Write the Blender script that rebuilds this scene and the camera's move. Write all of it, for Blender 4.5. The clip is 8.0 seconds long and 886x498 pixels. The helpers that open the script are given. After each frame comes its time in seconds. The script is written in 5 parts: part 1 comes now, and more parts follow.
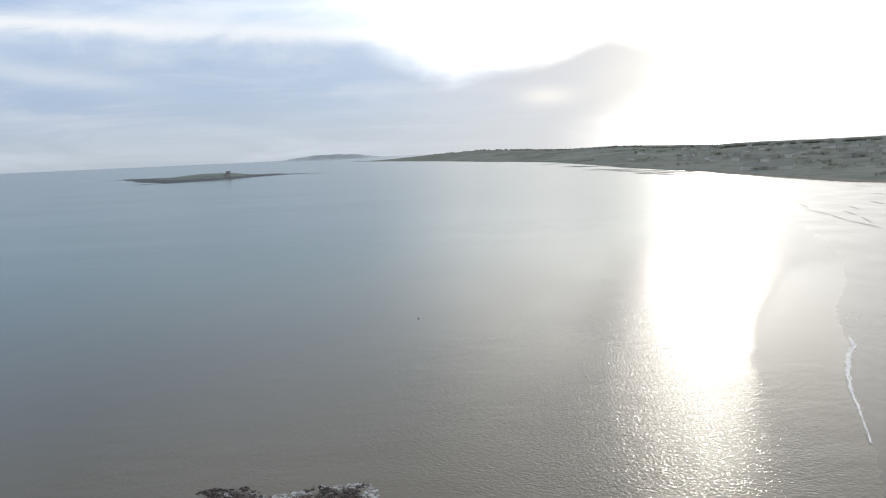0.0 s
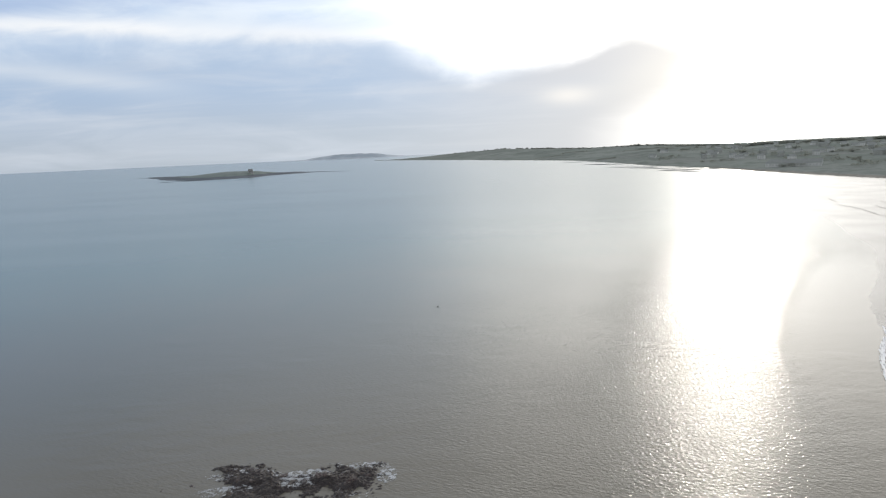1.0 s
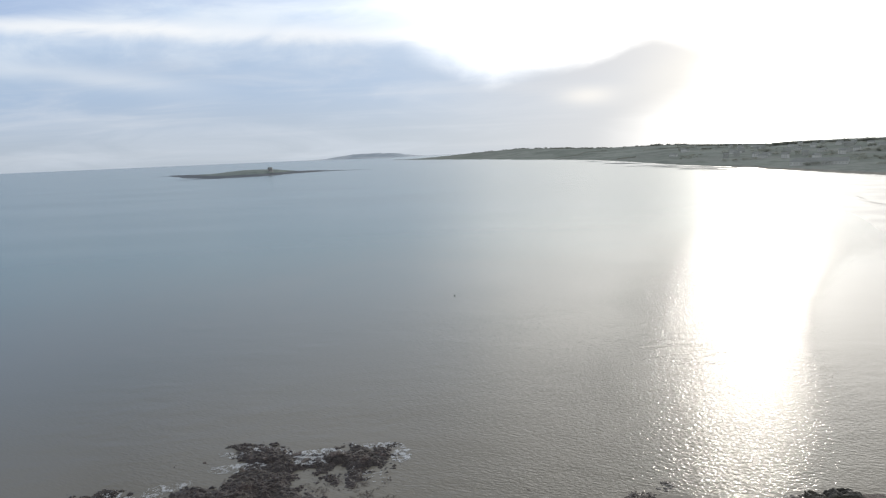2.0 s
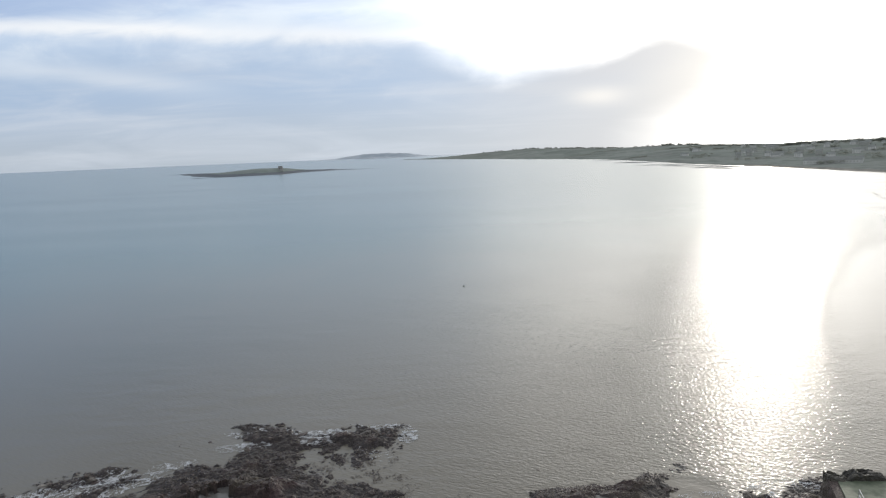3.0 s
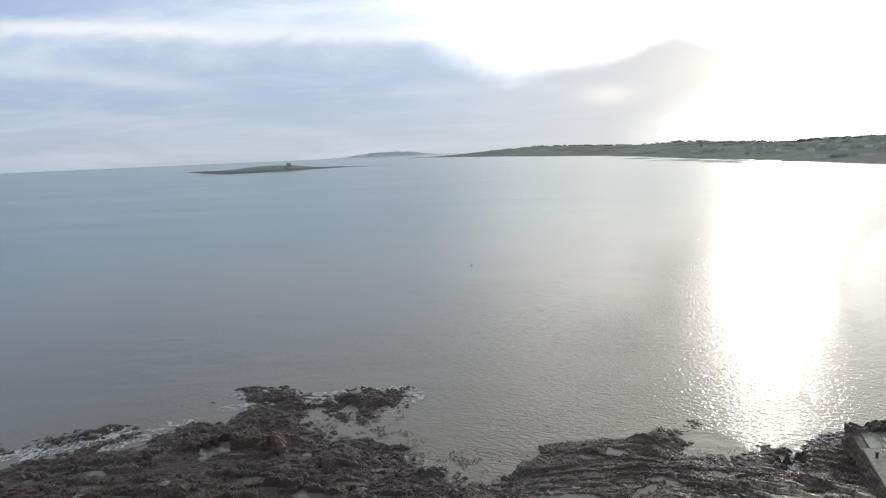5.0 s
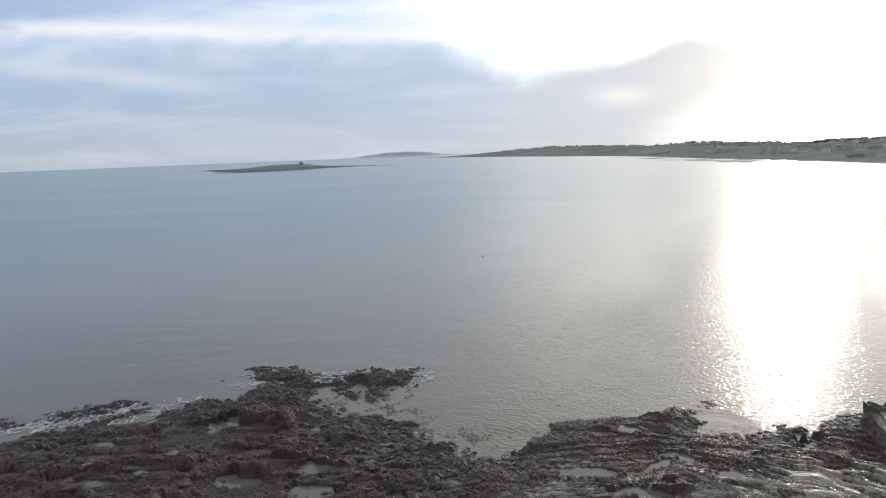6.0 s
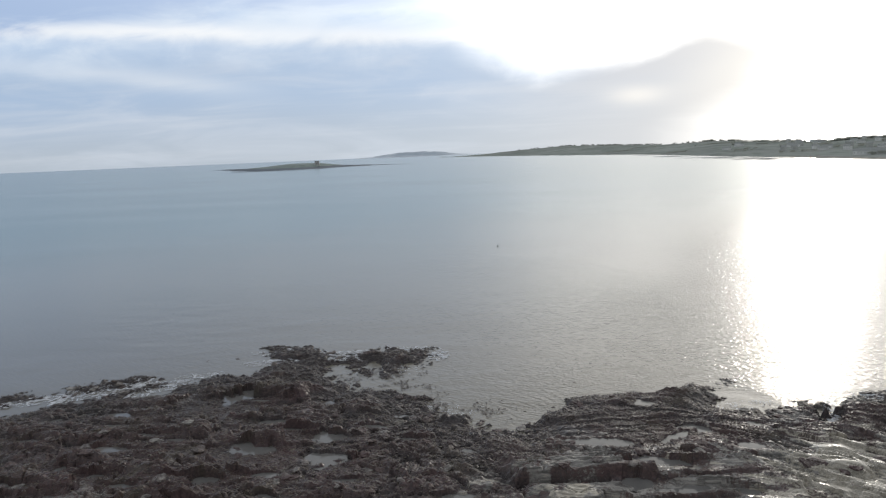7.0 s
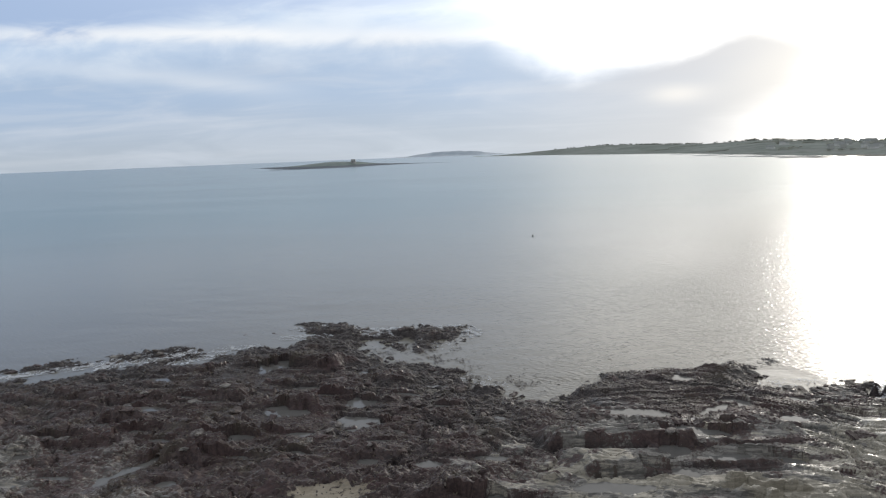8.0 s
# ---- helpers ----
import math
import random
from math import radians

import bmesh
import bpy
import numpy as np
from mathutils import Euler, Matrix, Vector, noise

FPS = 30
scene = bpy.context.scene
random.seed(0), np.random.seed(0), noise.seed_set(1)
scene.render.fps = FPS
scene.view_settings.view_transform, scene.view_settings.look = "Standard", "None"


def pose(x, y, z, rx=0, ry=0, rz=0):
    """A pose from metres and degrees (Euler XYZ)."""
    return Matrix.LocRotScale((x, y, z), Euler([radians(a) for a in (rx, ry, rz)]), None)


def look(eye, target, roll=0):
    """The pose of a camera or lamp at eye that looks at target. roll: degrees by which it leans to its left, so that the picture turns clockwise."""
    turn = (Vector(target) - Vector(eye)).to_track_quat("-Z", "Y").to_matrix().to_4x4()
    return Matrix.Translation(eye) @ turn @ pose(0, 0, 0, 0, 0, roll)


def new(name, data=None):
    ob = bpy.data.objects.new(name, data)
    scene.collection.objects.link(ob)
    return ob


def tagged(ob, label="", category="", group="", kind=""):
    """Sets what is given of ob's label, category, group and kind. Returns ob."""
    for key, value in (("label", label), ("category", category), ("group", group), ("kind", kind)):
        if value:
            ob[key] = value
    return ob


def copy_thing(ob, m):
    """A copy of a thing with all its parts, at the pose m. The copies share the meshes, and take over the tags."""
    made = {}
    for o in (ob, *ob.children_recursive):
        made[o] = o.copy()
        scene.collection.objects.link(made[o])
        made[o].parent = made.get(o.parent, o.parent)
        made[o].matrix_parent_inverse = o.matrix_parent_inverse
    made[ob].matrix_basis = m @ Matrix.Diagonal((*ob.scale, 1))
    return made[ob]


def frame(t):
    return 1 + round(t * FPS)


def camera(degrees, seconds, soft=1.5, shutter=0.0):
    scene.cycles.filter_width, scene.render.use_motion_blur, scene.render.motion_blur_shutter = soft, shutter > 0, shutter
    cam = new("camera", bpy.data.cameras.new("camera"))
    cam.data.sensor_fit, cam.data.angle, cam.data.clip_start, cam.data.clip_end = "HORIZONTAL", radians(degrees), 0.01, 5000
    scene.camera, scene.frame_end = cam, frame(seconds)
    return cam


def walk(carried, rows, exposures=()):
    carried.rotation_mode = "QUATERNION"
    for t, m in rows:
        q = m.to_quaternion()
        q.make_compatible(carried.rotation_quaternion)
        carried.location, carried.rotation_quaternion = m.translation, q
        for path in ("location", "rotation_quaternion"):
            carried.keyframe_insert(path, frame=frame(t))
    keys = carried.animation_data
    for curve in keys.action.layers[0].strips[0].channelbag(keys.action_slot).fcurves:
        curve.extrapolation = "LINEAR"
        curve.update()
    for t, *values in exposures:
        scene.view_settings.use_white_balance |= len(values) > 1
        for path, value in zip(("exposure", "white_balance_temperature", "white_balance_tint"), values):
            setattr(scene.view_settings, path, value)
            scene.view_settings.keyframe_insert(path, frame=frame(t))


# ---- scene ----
cam = camera(71.5, 8.0, 1.2)
PATH = [
    (0, (-0.068, -2.026, 43.65), (-0.075, -0.052, 43.327), -2.6),
    (0.5, (-0.102, -1.415, 41.889), (-0.139, 0.558, 41.5675), -2.57),
    (1, (-0.136, -0.856, 40.211), (-0.208, 1.116, 39.89), -2.63),
    (1.5, (-0.17, -0.348, 38.61), (-0.275, 1.623, 38.2905), -2.6),
    (3, (-0.272, 0.867, 34.178), (-0.432, 2.835, 33.863), -2.4),
    (3.5, (-0.306, 1.17, 32.798), (-0.477, 3.137, 32.483), -2.5),
    (4, (-0.34, 1.421, 31.455), (-0.516, 3.387, 31.138), -2.6),
    (5.5, (-0.442, 1.866, 27.557), (-0.644, 3.83, 27.242), -2.4),
    (6, (-0.476, 1.911, 26.277), (-0.699, 3.874, 25.964), -2.3),
    (6.5, (-0.51, 1.906, 24.991), (-0.744, 3.866, 24.678), -2.4),
    (7, (-0.544, 1.848, 23.694), (-0.815, 3.805, 23.383), -2.4),
    (7.5, (-0.578, 1.74, 22.376), (-0.902, 3.689, 22.068), -2.3),
    (8, (-0.612, 1.58, 21.031), (-0.993, 3.519, 20.724), -2.3),
]
walk(cam, [(t, look(e, g, r)) for t, e, g, r in PATH])


# ---- light ----
SUN_AZ, SUN_EL = radians(23.4), radians(9.8)
SUN_DIR = Vector((math.sin(SUN_AZ) * math.cos(SUN_EL), math.cos(SUN_AZ) * math.cos(SUN_EL), math.sin(SUN_EL)))


class Nodes:
    """Short names for building a node tree."""

    def __init__(self, tree):
        self.tree = tree

    def add(self, kind):
        return self.tree.nodes.new(kind)

    def put(self, socket, value):
        if isinstance(value, bpy.types.NodeSocket):
            self.tree.links.new(value, socket)
        elif isinstance(value, bpy.types.Node):
            self.tree.links.new(value.outputs[0], socket)
        elif value is not None:
            if socket.type == "RGBA" and len(value) == 3:
                value = (*value, 1)
            socket.default_value = value

    def math(self, op, a, b=None, c=None, clamp=False):
        n = self.add("ShaderNodeMath")
        n.operation, n.use_clamp = op, clamp
        for k, v in enumerate((a, b, c)):
            self.put(n.inputs[k], v)
        return n.outputs[0]

    def vec(self, op, a, b=None):
        n = self.add("ShaderNodeVectorMath")
        n.operation = op
        self.put(n.inputs[0], a)
        self.put(n.inputs[1], b)
        return n

    def step(self, x, lo, hi, a=0.0, b=1.0):
        n = self.add("ShaderNodeMapRange")
        n.interpolation_type = "SMOOTHSTEP"
        for k, v in enumerate((x, lo, hi, a, b)):
            self.put(n.inputs[k], v)
        return n.outputs[0]

    def mix(self, fac, a, b, blend="MIX"):
        n = self.add("ShaderNodeMix")
        n.data_type, n.blend_type = "RGBA", blend
        self.put(n.inputs[0], fac)
        self.put(n.inputs[6], a)
        self.put(n.inputs[7], b)
        return n.outputs[2]

    def noise(self, vector, scale, detail=4.0, rough=0.55, warp=0.0):
        n = self.add("ShaderNodeTexNoise")
        self.put(n.inputs["Vector"], vector)
        n.inputs["Scale"].default_value, n.inputs["Detail"].default_value = scale, detail
        n.inputs["Roughness"].default_value, n.inputs["Distortion"].default_value = rough, warp
        return n.outputs["Fac"]

    def combine(self, x, y, z=0.0):
        n = self.add("ShaderNodeCombineXYZ")
        for k, v in enumerate((x, y, z)):
            self.put(n.inputs[k], v)
        return n.outputs[0]

    def ramp(self, x, stops, smooth=False):
        n = self.add("ShaderNodeValToRGB")
        n.color_ramp.interpolation = "B_SPLINE" if smooth else "LINEAR"
        els = n.color_ramp.elements
        while len(els) < len(stops):
            els.new(0.5)
        for e, (p, c) in zip(els, sorted(stops)):
            e.position = p
            e.color = (c, c, c, 1) if isinstance(c, float) else (*c, 1)
        self.put(n.inputs[0], x)
        return n.outputs[0]


def build_sky():
    world = bpy.data.worlds.new("sky")
    scene.world = world
    world.use_nodes = True
    world.node_tree.nodes.clear()
    n = Nodes(world.node_tree)
    way = n.add("ShaderNodeTexCoord").outputs["Generated"]
    sep = n.add("ShaderNodeSeparateXYZ")
    n.put(sep.inputs[0], way)
    ahead = n.math("MAXIMUM", sep.outputs[1], 0.06)
    u = n.math("DIVIDE", sep.outputs[0], ahead)
    v = n.math("DIVIDE", sep.outputs[2], ahead)
    clear = n.add("ShaderNodeTexSky")
    clear.sky_type, clear.sun_disc, clear.sun_elevation, clear.sun_rotation = "NISHITA", False, SUN_EL, SUN_AZ
    clear.dust_density = 2.5
    blue = n.mix(1.0, clear.outputs[0], (0.072, 0.072, 0.072), "MULTIPLY")
    # long wisps and billows of the cloud sheet
    wisp = n.noise(n.combine(n.math("MULTIPLY", u, 2.2), n.math("MULTIPLY", v, 13.0)), 1.6, 5, 0.55, 0.6)
    billow = n.noise(n.combine(n.math("MULTIPLY", u, 5.0), n.math("MULTIPLY", v, 11.0), 3.0), 1.5, 5, 0.55, 0.4)
    over = n.noise(way, 2.6, 5, 0.55, 0.5)
    # lower edge of the white bank over the grey sheet
    edge_at = [(-1.1, 0.165), (-0.68, 0.163), (-0.42, 0.154), (-0.19, 0.154), (-0.117, 0.147), (-0.065, 0.128), (-0.013, 0.106), (0.023, 0.098),
               (0.094, 0.112), (0.157, 0.12), (0.2, 0.13), (0.237, 0.150), (0.272, 0.160), (0.31, 0.154), (0.36, 0.14), (0.45, 0.12), (1.0, 0.10)]
    t = n.math("DIVIDE", n.math("ADD", u, 1.1), 2.1, clamp=True)
    edge = n.math("SUBTRACT", n.math("MULTIPLY", n.ramp(t, [((a + 1.1) / 2.1, (b + 0.06) / 0.3) for a, b in edge_at]), 0.3), 0.06)
    lift = n.math("SUBTRACT", v, edge)
    lift = n.math("ADD", lift, n.math("MULTIPLY", n.math("SUBTRACT", billow, 0.5), n.step(u, -0.05, -0.3, 0.035, 0.075)))
    bank = n.step(lift, n.math("SUBTRACT", n.step(u, 0.27, 0.36, -0.012, -0.02), n.step(u, -0.05, -0.3, 0.0, 0.016)), n.math("ADD", n.step(u, 0.27, 0.36, 0.036, 0.07), n.step(u, -0.05, -0.3, 0.0, 0.022)))
    bank = n.math("MAXIMUM", bank, n.step(n.math("ADD", u, n.math("MULTIPLY", n.math("SUBTRACT", wisp, 0.5), 0.10)), n.step(v, 0.0, 0.12, 0.14, 0.32), 0.58))
    # the grey-blue sheet below, paler towards the sea and towards the sun
    near_sun = n.step(u, -0.2, 0.42)
    sheet = n.mix(n.step(v, 0.0, 0.13), (0.462, 0.525, 0.60), (0.40, 0.52, 0.695))
    sheet = n.mix(n.step(wisp, 0.42, 0.75, 0.0, 0.55), sheet, (0.62, 0.68, 0.77))
    # a lower streak of white that slants down from the left, and thin bands under it
    slant = n.math("ADD", n.math("SUBTRACT", v, n.math("SUBTRACT", 0.048, n.math("MULTIPLY", u, 0.148))), n.math("MULTIPLY", n.math("SUBTRACT", wisp, 0.5), 0.045))
    streak_at = n.math("EXPONENT", n.math("MULTIPLY", n.math("POWER", n.math("MULTIPLY", slant, 55.0), 2.0), -1.0))
    sheet = n.mix(n.math("MULTIPLY", streak_at, n.step(u, -0.34, -0.6, 0.0, 0.5)), sheet, (0.76, 0.81, 0.87))
    band = n.noise(n.combine(n.math("MULTIPLY", u, 1.1), n.math("MULTIPLY", v, 38.0), 7.0), 1.0, 4, 0.55, 0.3)
    sheet = n.mix(n.step(band, 0.48, 0.68, 0.0, 0.24), sheet, (0.68, 0.72, 0.78))
    sheet = n.mix(near_sun, sheet, (0.55, 0.55, 0.56))
    sheet = n.mix(n.step(u, 0.17, 0.42), sheet, (0.80, 0.77, 0.72))
    arm = n.math("SUBTRACT", v, n.math("ADD", 0.079, n.math("MULTIPLY", u, 0.21)))
    lump = n.math("ADD", n.math("POWER", n.math("MULTIPLY", n.math("SUBTRACT", u, 0.20), 7.5), 2.0), n.math("POWER", n.math("MULTIPLY", arm, 42.0), 2.0))
    lump = n.math("EXPONENT", n.math("MULTIPLY", lump, -1.0))
    sheet = n.mix(n.math("MULTIPLY", lump, 0.6), sheet, (0.53, 0.54, 0.575))
    rift = n.math("ADD", n.math("POWER", n.math("MULTIPLY", n.math("SUBTRACT", u, 0.172), 24.0), 2.0), n.math("POWER", n.math("MULTIPLY", n.math("SUBTRACT", v, 0.074), 75.0), 2.0))
    sheet = n.mix(n.math("MULTIPLY", n.math("EXPONENT", n.math("MULTIPLY", rift, -1.0)), 0.6), sheet, (0.90, 0.86, 0.80))
    # the bank, torn open to blue high up and away from the sun
    white = n.mix(n.step(billow, 0.28, 0.66), (0.50, 0.63, 0.82), (0.67, 0.76, 0.875))
    ray = n.math("SUBTRACT", n.math("ADD", v, n.math("MULTIPLY", n.math("SUBTRACT", billow, 0.5), 0.030)), n.math("SUBTRACT", 0.162, n.math("MULTIPLY", u, 0.088)))
    ray = n.math("EXPONENT", n.math("MULTIPLY", n.math("POWER", n.math("MULTIPLY", ray, 64.0), 2.0), -1.0))
    white = n.mix(n.math("MULTIPLY", ray, n.step(wisp, 0.3, 0.55, 0.55, 1.0)), white, (0.90, 0.925, 0.955))
    white = n.mix(n.step(u, -0.22, 0.2), white, n.mix(n.step(u, 0.5, 0.9), (1.5, 1.48, 1.45), (1.12, 1.11, 1.09)))
    gap = n.math("MULTIPLY", n.step(n.math("ADD", v, n.math("MULTIPLY", n.math("SUBTRACT", wisp, 0.5), 0.12)), 0.218, 0.265), n.step(u, 0.06, -0.08))
    white = n.mix(gap, white, n.mix(0.75, blue, (0.46, 0.61, 0.90)))
    front = n.mix(bank, sheet, white)
    # the rest of the sky: broken cloud over blue
    rest = n.mix(n.step(over, 0.38, 0.62), n.mix(0.4, blue, (0.62, 0.69, 0.79)), (0.88, 0.92, 0.98))
    sky = n.mix(n.step(sep.outputs[1], 0.35, 0.6), rest, front)
    sky = n.mix(n.step(sep.outputs[2], 0.30, 0.50), sky, rest)
    # glow of the veiled sun
    cosine = n.vec("DOT_PRODUCT", way, tuple(SUN_DIR)).outputs["Value"]
    wide = n.math("EXPONENT", n.math("MULTIPLY", n.math("SUBTRACT", cosine, 1.0), 34.0))
    tight = n.math("EXPONENT", n.math("MULTIPLY", n.math("SUBTRACT", cosine, 1.0), 300.0))
    veil = n.math("SUBTRACT", 1.0, n.math("MULTIPLY", n.math("SUBTRACT", 1.0, bank), n.step(n.math("ADD", u, n.math("MULTIPLY", n.math("SUBTRACT", wisp, 0.5), 0.10)), 0.61, n.step(v, 0.0, 0.12, 0.15, 0.31), 0.0, 0.92)))
    broad = n.math("MULTIPLY", n.math("EXPONENT", n.math("MULTIPLY", n.math("SUBTRACT", cosine, 1.0), 6.0)), 0.24)
    glow = n.math("MULTIPLY", n.math("ADD", n.math("MULTIPLY", wide, 0.75), n.math("MULTIPLY", tight, 1.4)), veil)
    glow = n.math("ADD", glow, broad)
    lit = n.math("MULTIPLY", n.math("EXPONENT", n.math("MULTIPLY", n.math("SUBTRACT", cosine, 1.0), 6.0)), 0.8)
    glow = n.math("ADD", glow, n.math("MULTIPLY", lit, n.step(sep.outputs[2], 0.16, 0.26)))
    total = n.mix(1.0, sky, n.mix(1.0, (1.0, 0.96, 0.88), n.combine(glow, glow, glow), "MULTIPLY"), "ADD")
    out = n.add("ShaderNodeBackground")
    n.put(out.inputs[0], total)
    out.inputs[1].default_value = 1.0
    n.put(n.add("ShaderNodeOutputWorld").inputs[0], out)


build_sky()
sun = new("sun", bpy.data.lights.new("sun", "SUN"))
sun.data.energy, sun.data.angle, sun.data.color = 0.68, radians(1.5), (1.0, 0.93, 0.82)
sun.matrix_world = look(SUN_DIR * 100, (0, 0, 0))


# ---- materials ----
def material(name):
    m = bpy.data.materials.new(name)
    m.use_nodes = True
    m.node_tree.nodes.clear()
    n = Nodes(m.node_tree)
    shader = n.add("ShaderNodeBsdfPrincipled")
    n.put(n.add("ShaderNodeOutputMaterial").inputs[0], shader)
    return m, n, shader


def position(n):
    return n.add("ShaderNodeNewGeometry").outputs["Position"]


def relief(n, shader, height, distance, strength=1.0, normal=None):
    b = n.add("ShaderNodeBump")
    b.inputs["Strength"].default_value, b.inputs["Distance"].default_value = strength, distance
    n.put(b.inputs["Height"], height)
    if normal is not None:
        n.put(b.inputs["Normal"], normal)
    n.put(shader.inputs["Normal"], b)
    return b.outputs[0]


def plain(name, low, high, scale, rough=0.8, bump=0.0, detail=5, metal=0.0, sheen=0.0, local=False, spread=0.0, vary=0.1):
    """Two tones mixed by grain and by large stains, with fine relief."""
    m, n, sh = material(name)
    p = n.add("ShaderNodeTexCoord").outputs["Object"] if local else position(n)
    grain = n.noise(p, scale, detail, 0.6)
    stain = n.noise(p, scale * 0.17, 3, 0.5)
    f = n.step(n.math("ADD", n.math("MULTIPLY", grain, 0.6), n.math("MULTIPLY", stain, 0.4)), 0.36, 0.64)
    c = n.mix(f, low, high)
    if spread:
        r = n.add("ShaderNodeObjectInfo").outputs["Random"]
        c = n.mix(1.0, c, n.ramp(r, [(0.0, 1.0 - spread), (1.0, 1.0)]), "MULTIPLY")
    n.put(sh.inputs["Base Color"], c)
    n.put(sh.inputs["Roughness"], n.step(stain, 0.3, 0.7, rough - vary, min(1.0, rough + vary)))
    sh.inputs["Metallic"].default_value = metal
    if sheen:
        sh.inputs["Sheen Weight"].default_value, sh.inputs["Sheen Roughness"].default_value = sheen, 0.6
    if bump:
        relief(n, sh, grain, bump)
    return m


def sea_material():
    m, n, sh = material("sea_water")
    p = position(n)
    sep = n.add("ShaderNodeSeparateXYZ")
    n.put(sep.inputs[0], p)
    x, y = sep.outputs[0], sep.outputs[1]
    silt = n.noise(p, 0.012, 4, 0.5, 0.6)
    off = n.math("ADD", y, n.math("MULTIPLY", n.math("SUBTRACT", silt, 0.5), 90.0))
    off = n.math("SUBTRACT", off, n.math("MULTIPLY", x, 0.5))
    out = n.math("SUBTRACT", n.math("ADD", y, n.math("MULTIPLY", silt, 60.0)), n.math("MULTIPLY", x, 0.4))
    c = n.mix(n.step(off, 60.0, 330.0), (0.142, 0.128, 0.100), (0.028, 0.102, 0.104))
    n.put(sh.inputs["Base Color"], c)
    # wind lies on the water between two slanting lines; calm shallows on the beach side, an easy lop on the other
    wander = n.math("MULTIPLY", n.math("SUBTRACT", n.noise(p, 0.055, 4, 0.6), 0.5), 14.0)
    windward = n.math("ADD", n.math("SUBTRACT", n.math("SUBTRACT", x, 11.0), n.math("MULTIPLY", n.math("SUBTRACT", y, 78.0), 0.36)), wander)
    past = n.math("MAXIMUM", n.math("SUBTRACT", y, 80.0), -40.0)
    shoal = n.math("ADD", n.math("MULTIPLY", past, 0.39), n.math("MULTIPLY", n.math("POWER", n.math("MAXIMUM", past, 0.0), 2.0), 0.0018))
    shoal = n.math("ADD", n.math("SUBTRACT", n.math("SUBTRACT", x, 42.5), shoal), n.math("MULTIPLY", wander, 0.25))
    calm = n.math("MULTIPLY", n.step(shoal, n.step(y, 75.0, 105.0, -10.0, -2.5), n.step(y, 75.0, 105.0, 22.0, 7.0)), n.step(y, 230.0, 165.0))
    lee = n.step(n.vec("DISTANCE", p, (18.2, 58.2, 0.0)).outputs["Value"], 4.6, 2.0)
    calm = n.math("MAXIMUM", calm, n.math("MULTIPLY", lee, 0.9))
    blown = n.math("MULTIPLY", n.step(windward, -12.0, 9.0), n.math("SUBTRACT", 1.0, calm))
    slick = n.noise(n.vec("MULTIPLY", p, (0.004, 0.014, 0.0)).outputs[0], 1.0, 3, 0.5, 0.5)
    rough = n.math("ADD", n.step(slick, 0.35, 0.65, 0.097, 0.113), n.step(out, 30.0, 260.0, 0.0, 0.105))
    n.put(sh.inputs["Roughness"], n.math("SUBTRACT", n.math("ADD", rough, n.math("MULTIPLY", blown, 0.012)), n.math("MULTIPLY", calm, 0.02)))
    sh.inputs["IOR"].default_value = 1.33
    sh.inputs["Coat Weight"].default_value, sh.inputs["Coat Roughness"].default_value, sh.inputs["Coat IOR"].default_value = 0.4, 0.46, 1.33
    turned = n.add("ShaderNodeVectorRotate")
    turned.rotation_type = "Z_AXIS"
    turned.inputs["Angle"].default_value = radians(19)
    n.put(turned.inputs["Vector"], p)
    long = n.noise(n.vec("MULTIPLY", turned.outputs[0], (1.0, 2.8, 0.0)).outputs[0], 1.0, 2, 0.5, 0.35)
    fine = n.noise(n.vec("MULTIPLY", turned.outputs[0], (2.0, 4.2, 0.0)).outputs[0], 1.0, 2, 0.5, 0.4)
    glint = n.noise(n.vec("MULTIPLY", turned.outputs[0], (2.3, 2.1, 0.0)).outputs[0], 1.0, 1, 0.5, 0.6)
    puff = n.noise(p, 0.03, 3, 0.5)
    near = n.step(out, 400.0, 60.0, 0.0, 1.0)
    live = n.math("MULTIPLY", n.math("MULTIPLY", near, n.step(puff, 0.3, 0.6, 0.65, 1.0)), n.step(x, -60.0, 10.0, 0.4, 1.0))
    live = n.math("MULTIPLY", live, n.math("MULTIPLY", n.step(y, 55.0, 115.0, 0.90, 1.0), n.math("SUBTRACT", 1.0, n.math("MULTIPLY", calm, 0.6))))
    height = n.math("ADD", n.math("MULTIPLY", long, n.math("ADD", n.step(y, 75.0, 120.0, 0.34, 0.24), n.math("MULTIPLY", blown, 0.10))), n.math("MULTIPLY", fine, n.math("ADD", 0.07, n.math("MULTIPLY", blown, 0.16))))
    height = n.math("ADD", height, n.math("MULTIPLY", glint, n.math("MULTIPLY", blown, n.step(y, 58.0, 112.0, 0.36, 0.58))))
    relief(n, sh, n.math("MULTIPLY", height, live), 0.36, 0.8)
    return m


SEA = sea_material()


def pool_material():
    m, n, sh = material("pool_water")
    p = position(n)
    n.put(sh.inputs["Base Color"], n.mix(n.noise(p, 0.8, 4), (0.10, 0.095, 0.09), (0.18, 0.172, 0.16)))
    sh.inputs["Roughness"].default_value, sh.inputs["IOR"].default_value = 0.04, 1.33
    relief(n, sh, n.noise(p, 3.0, 3), 0.004)
    return m


POOL = pool_material()


def attribute(n, name):
    node = n.add("ShaderNodeAttribute")
    node.attribute_name = name
    return node.outputs["Fac"]


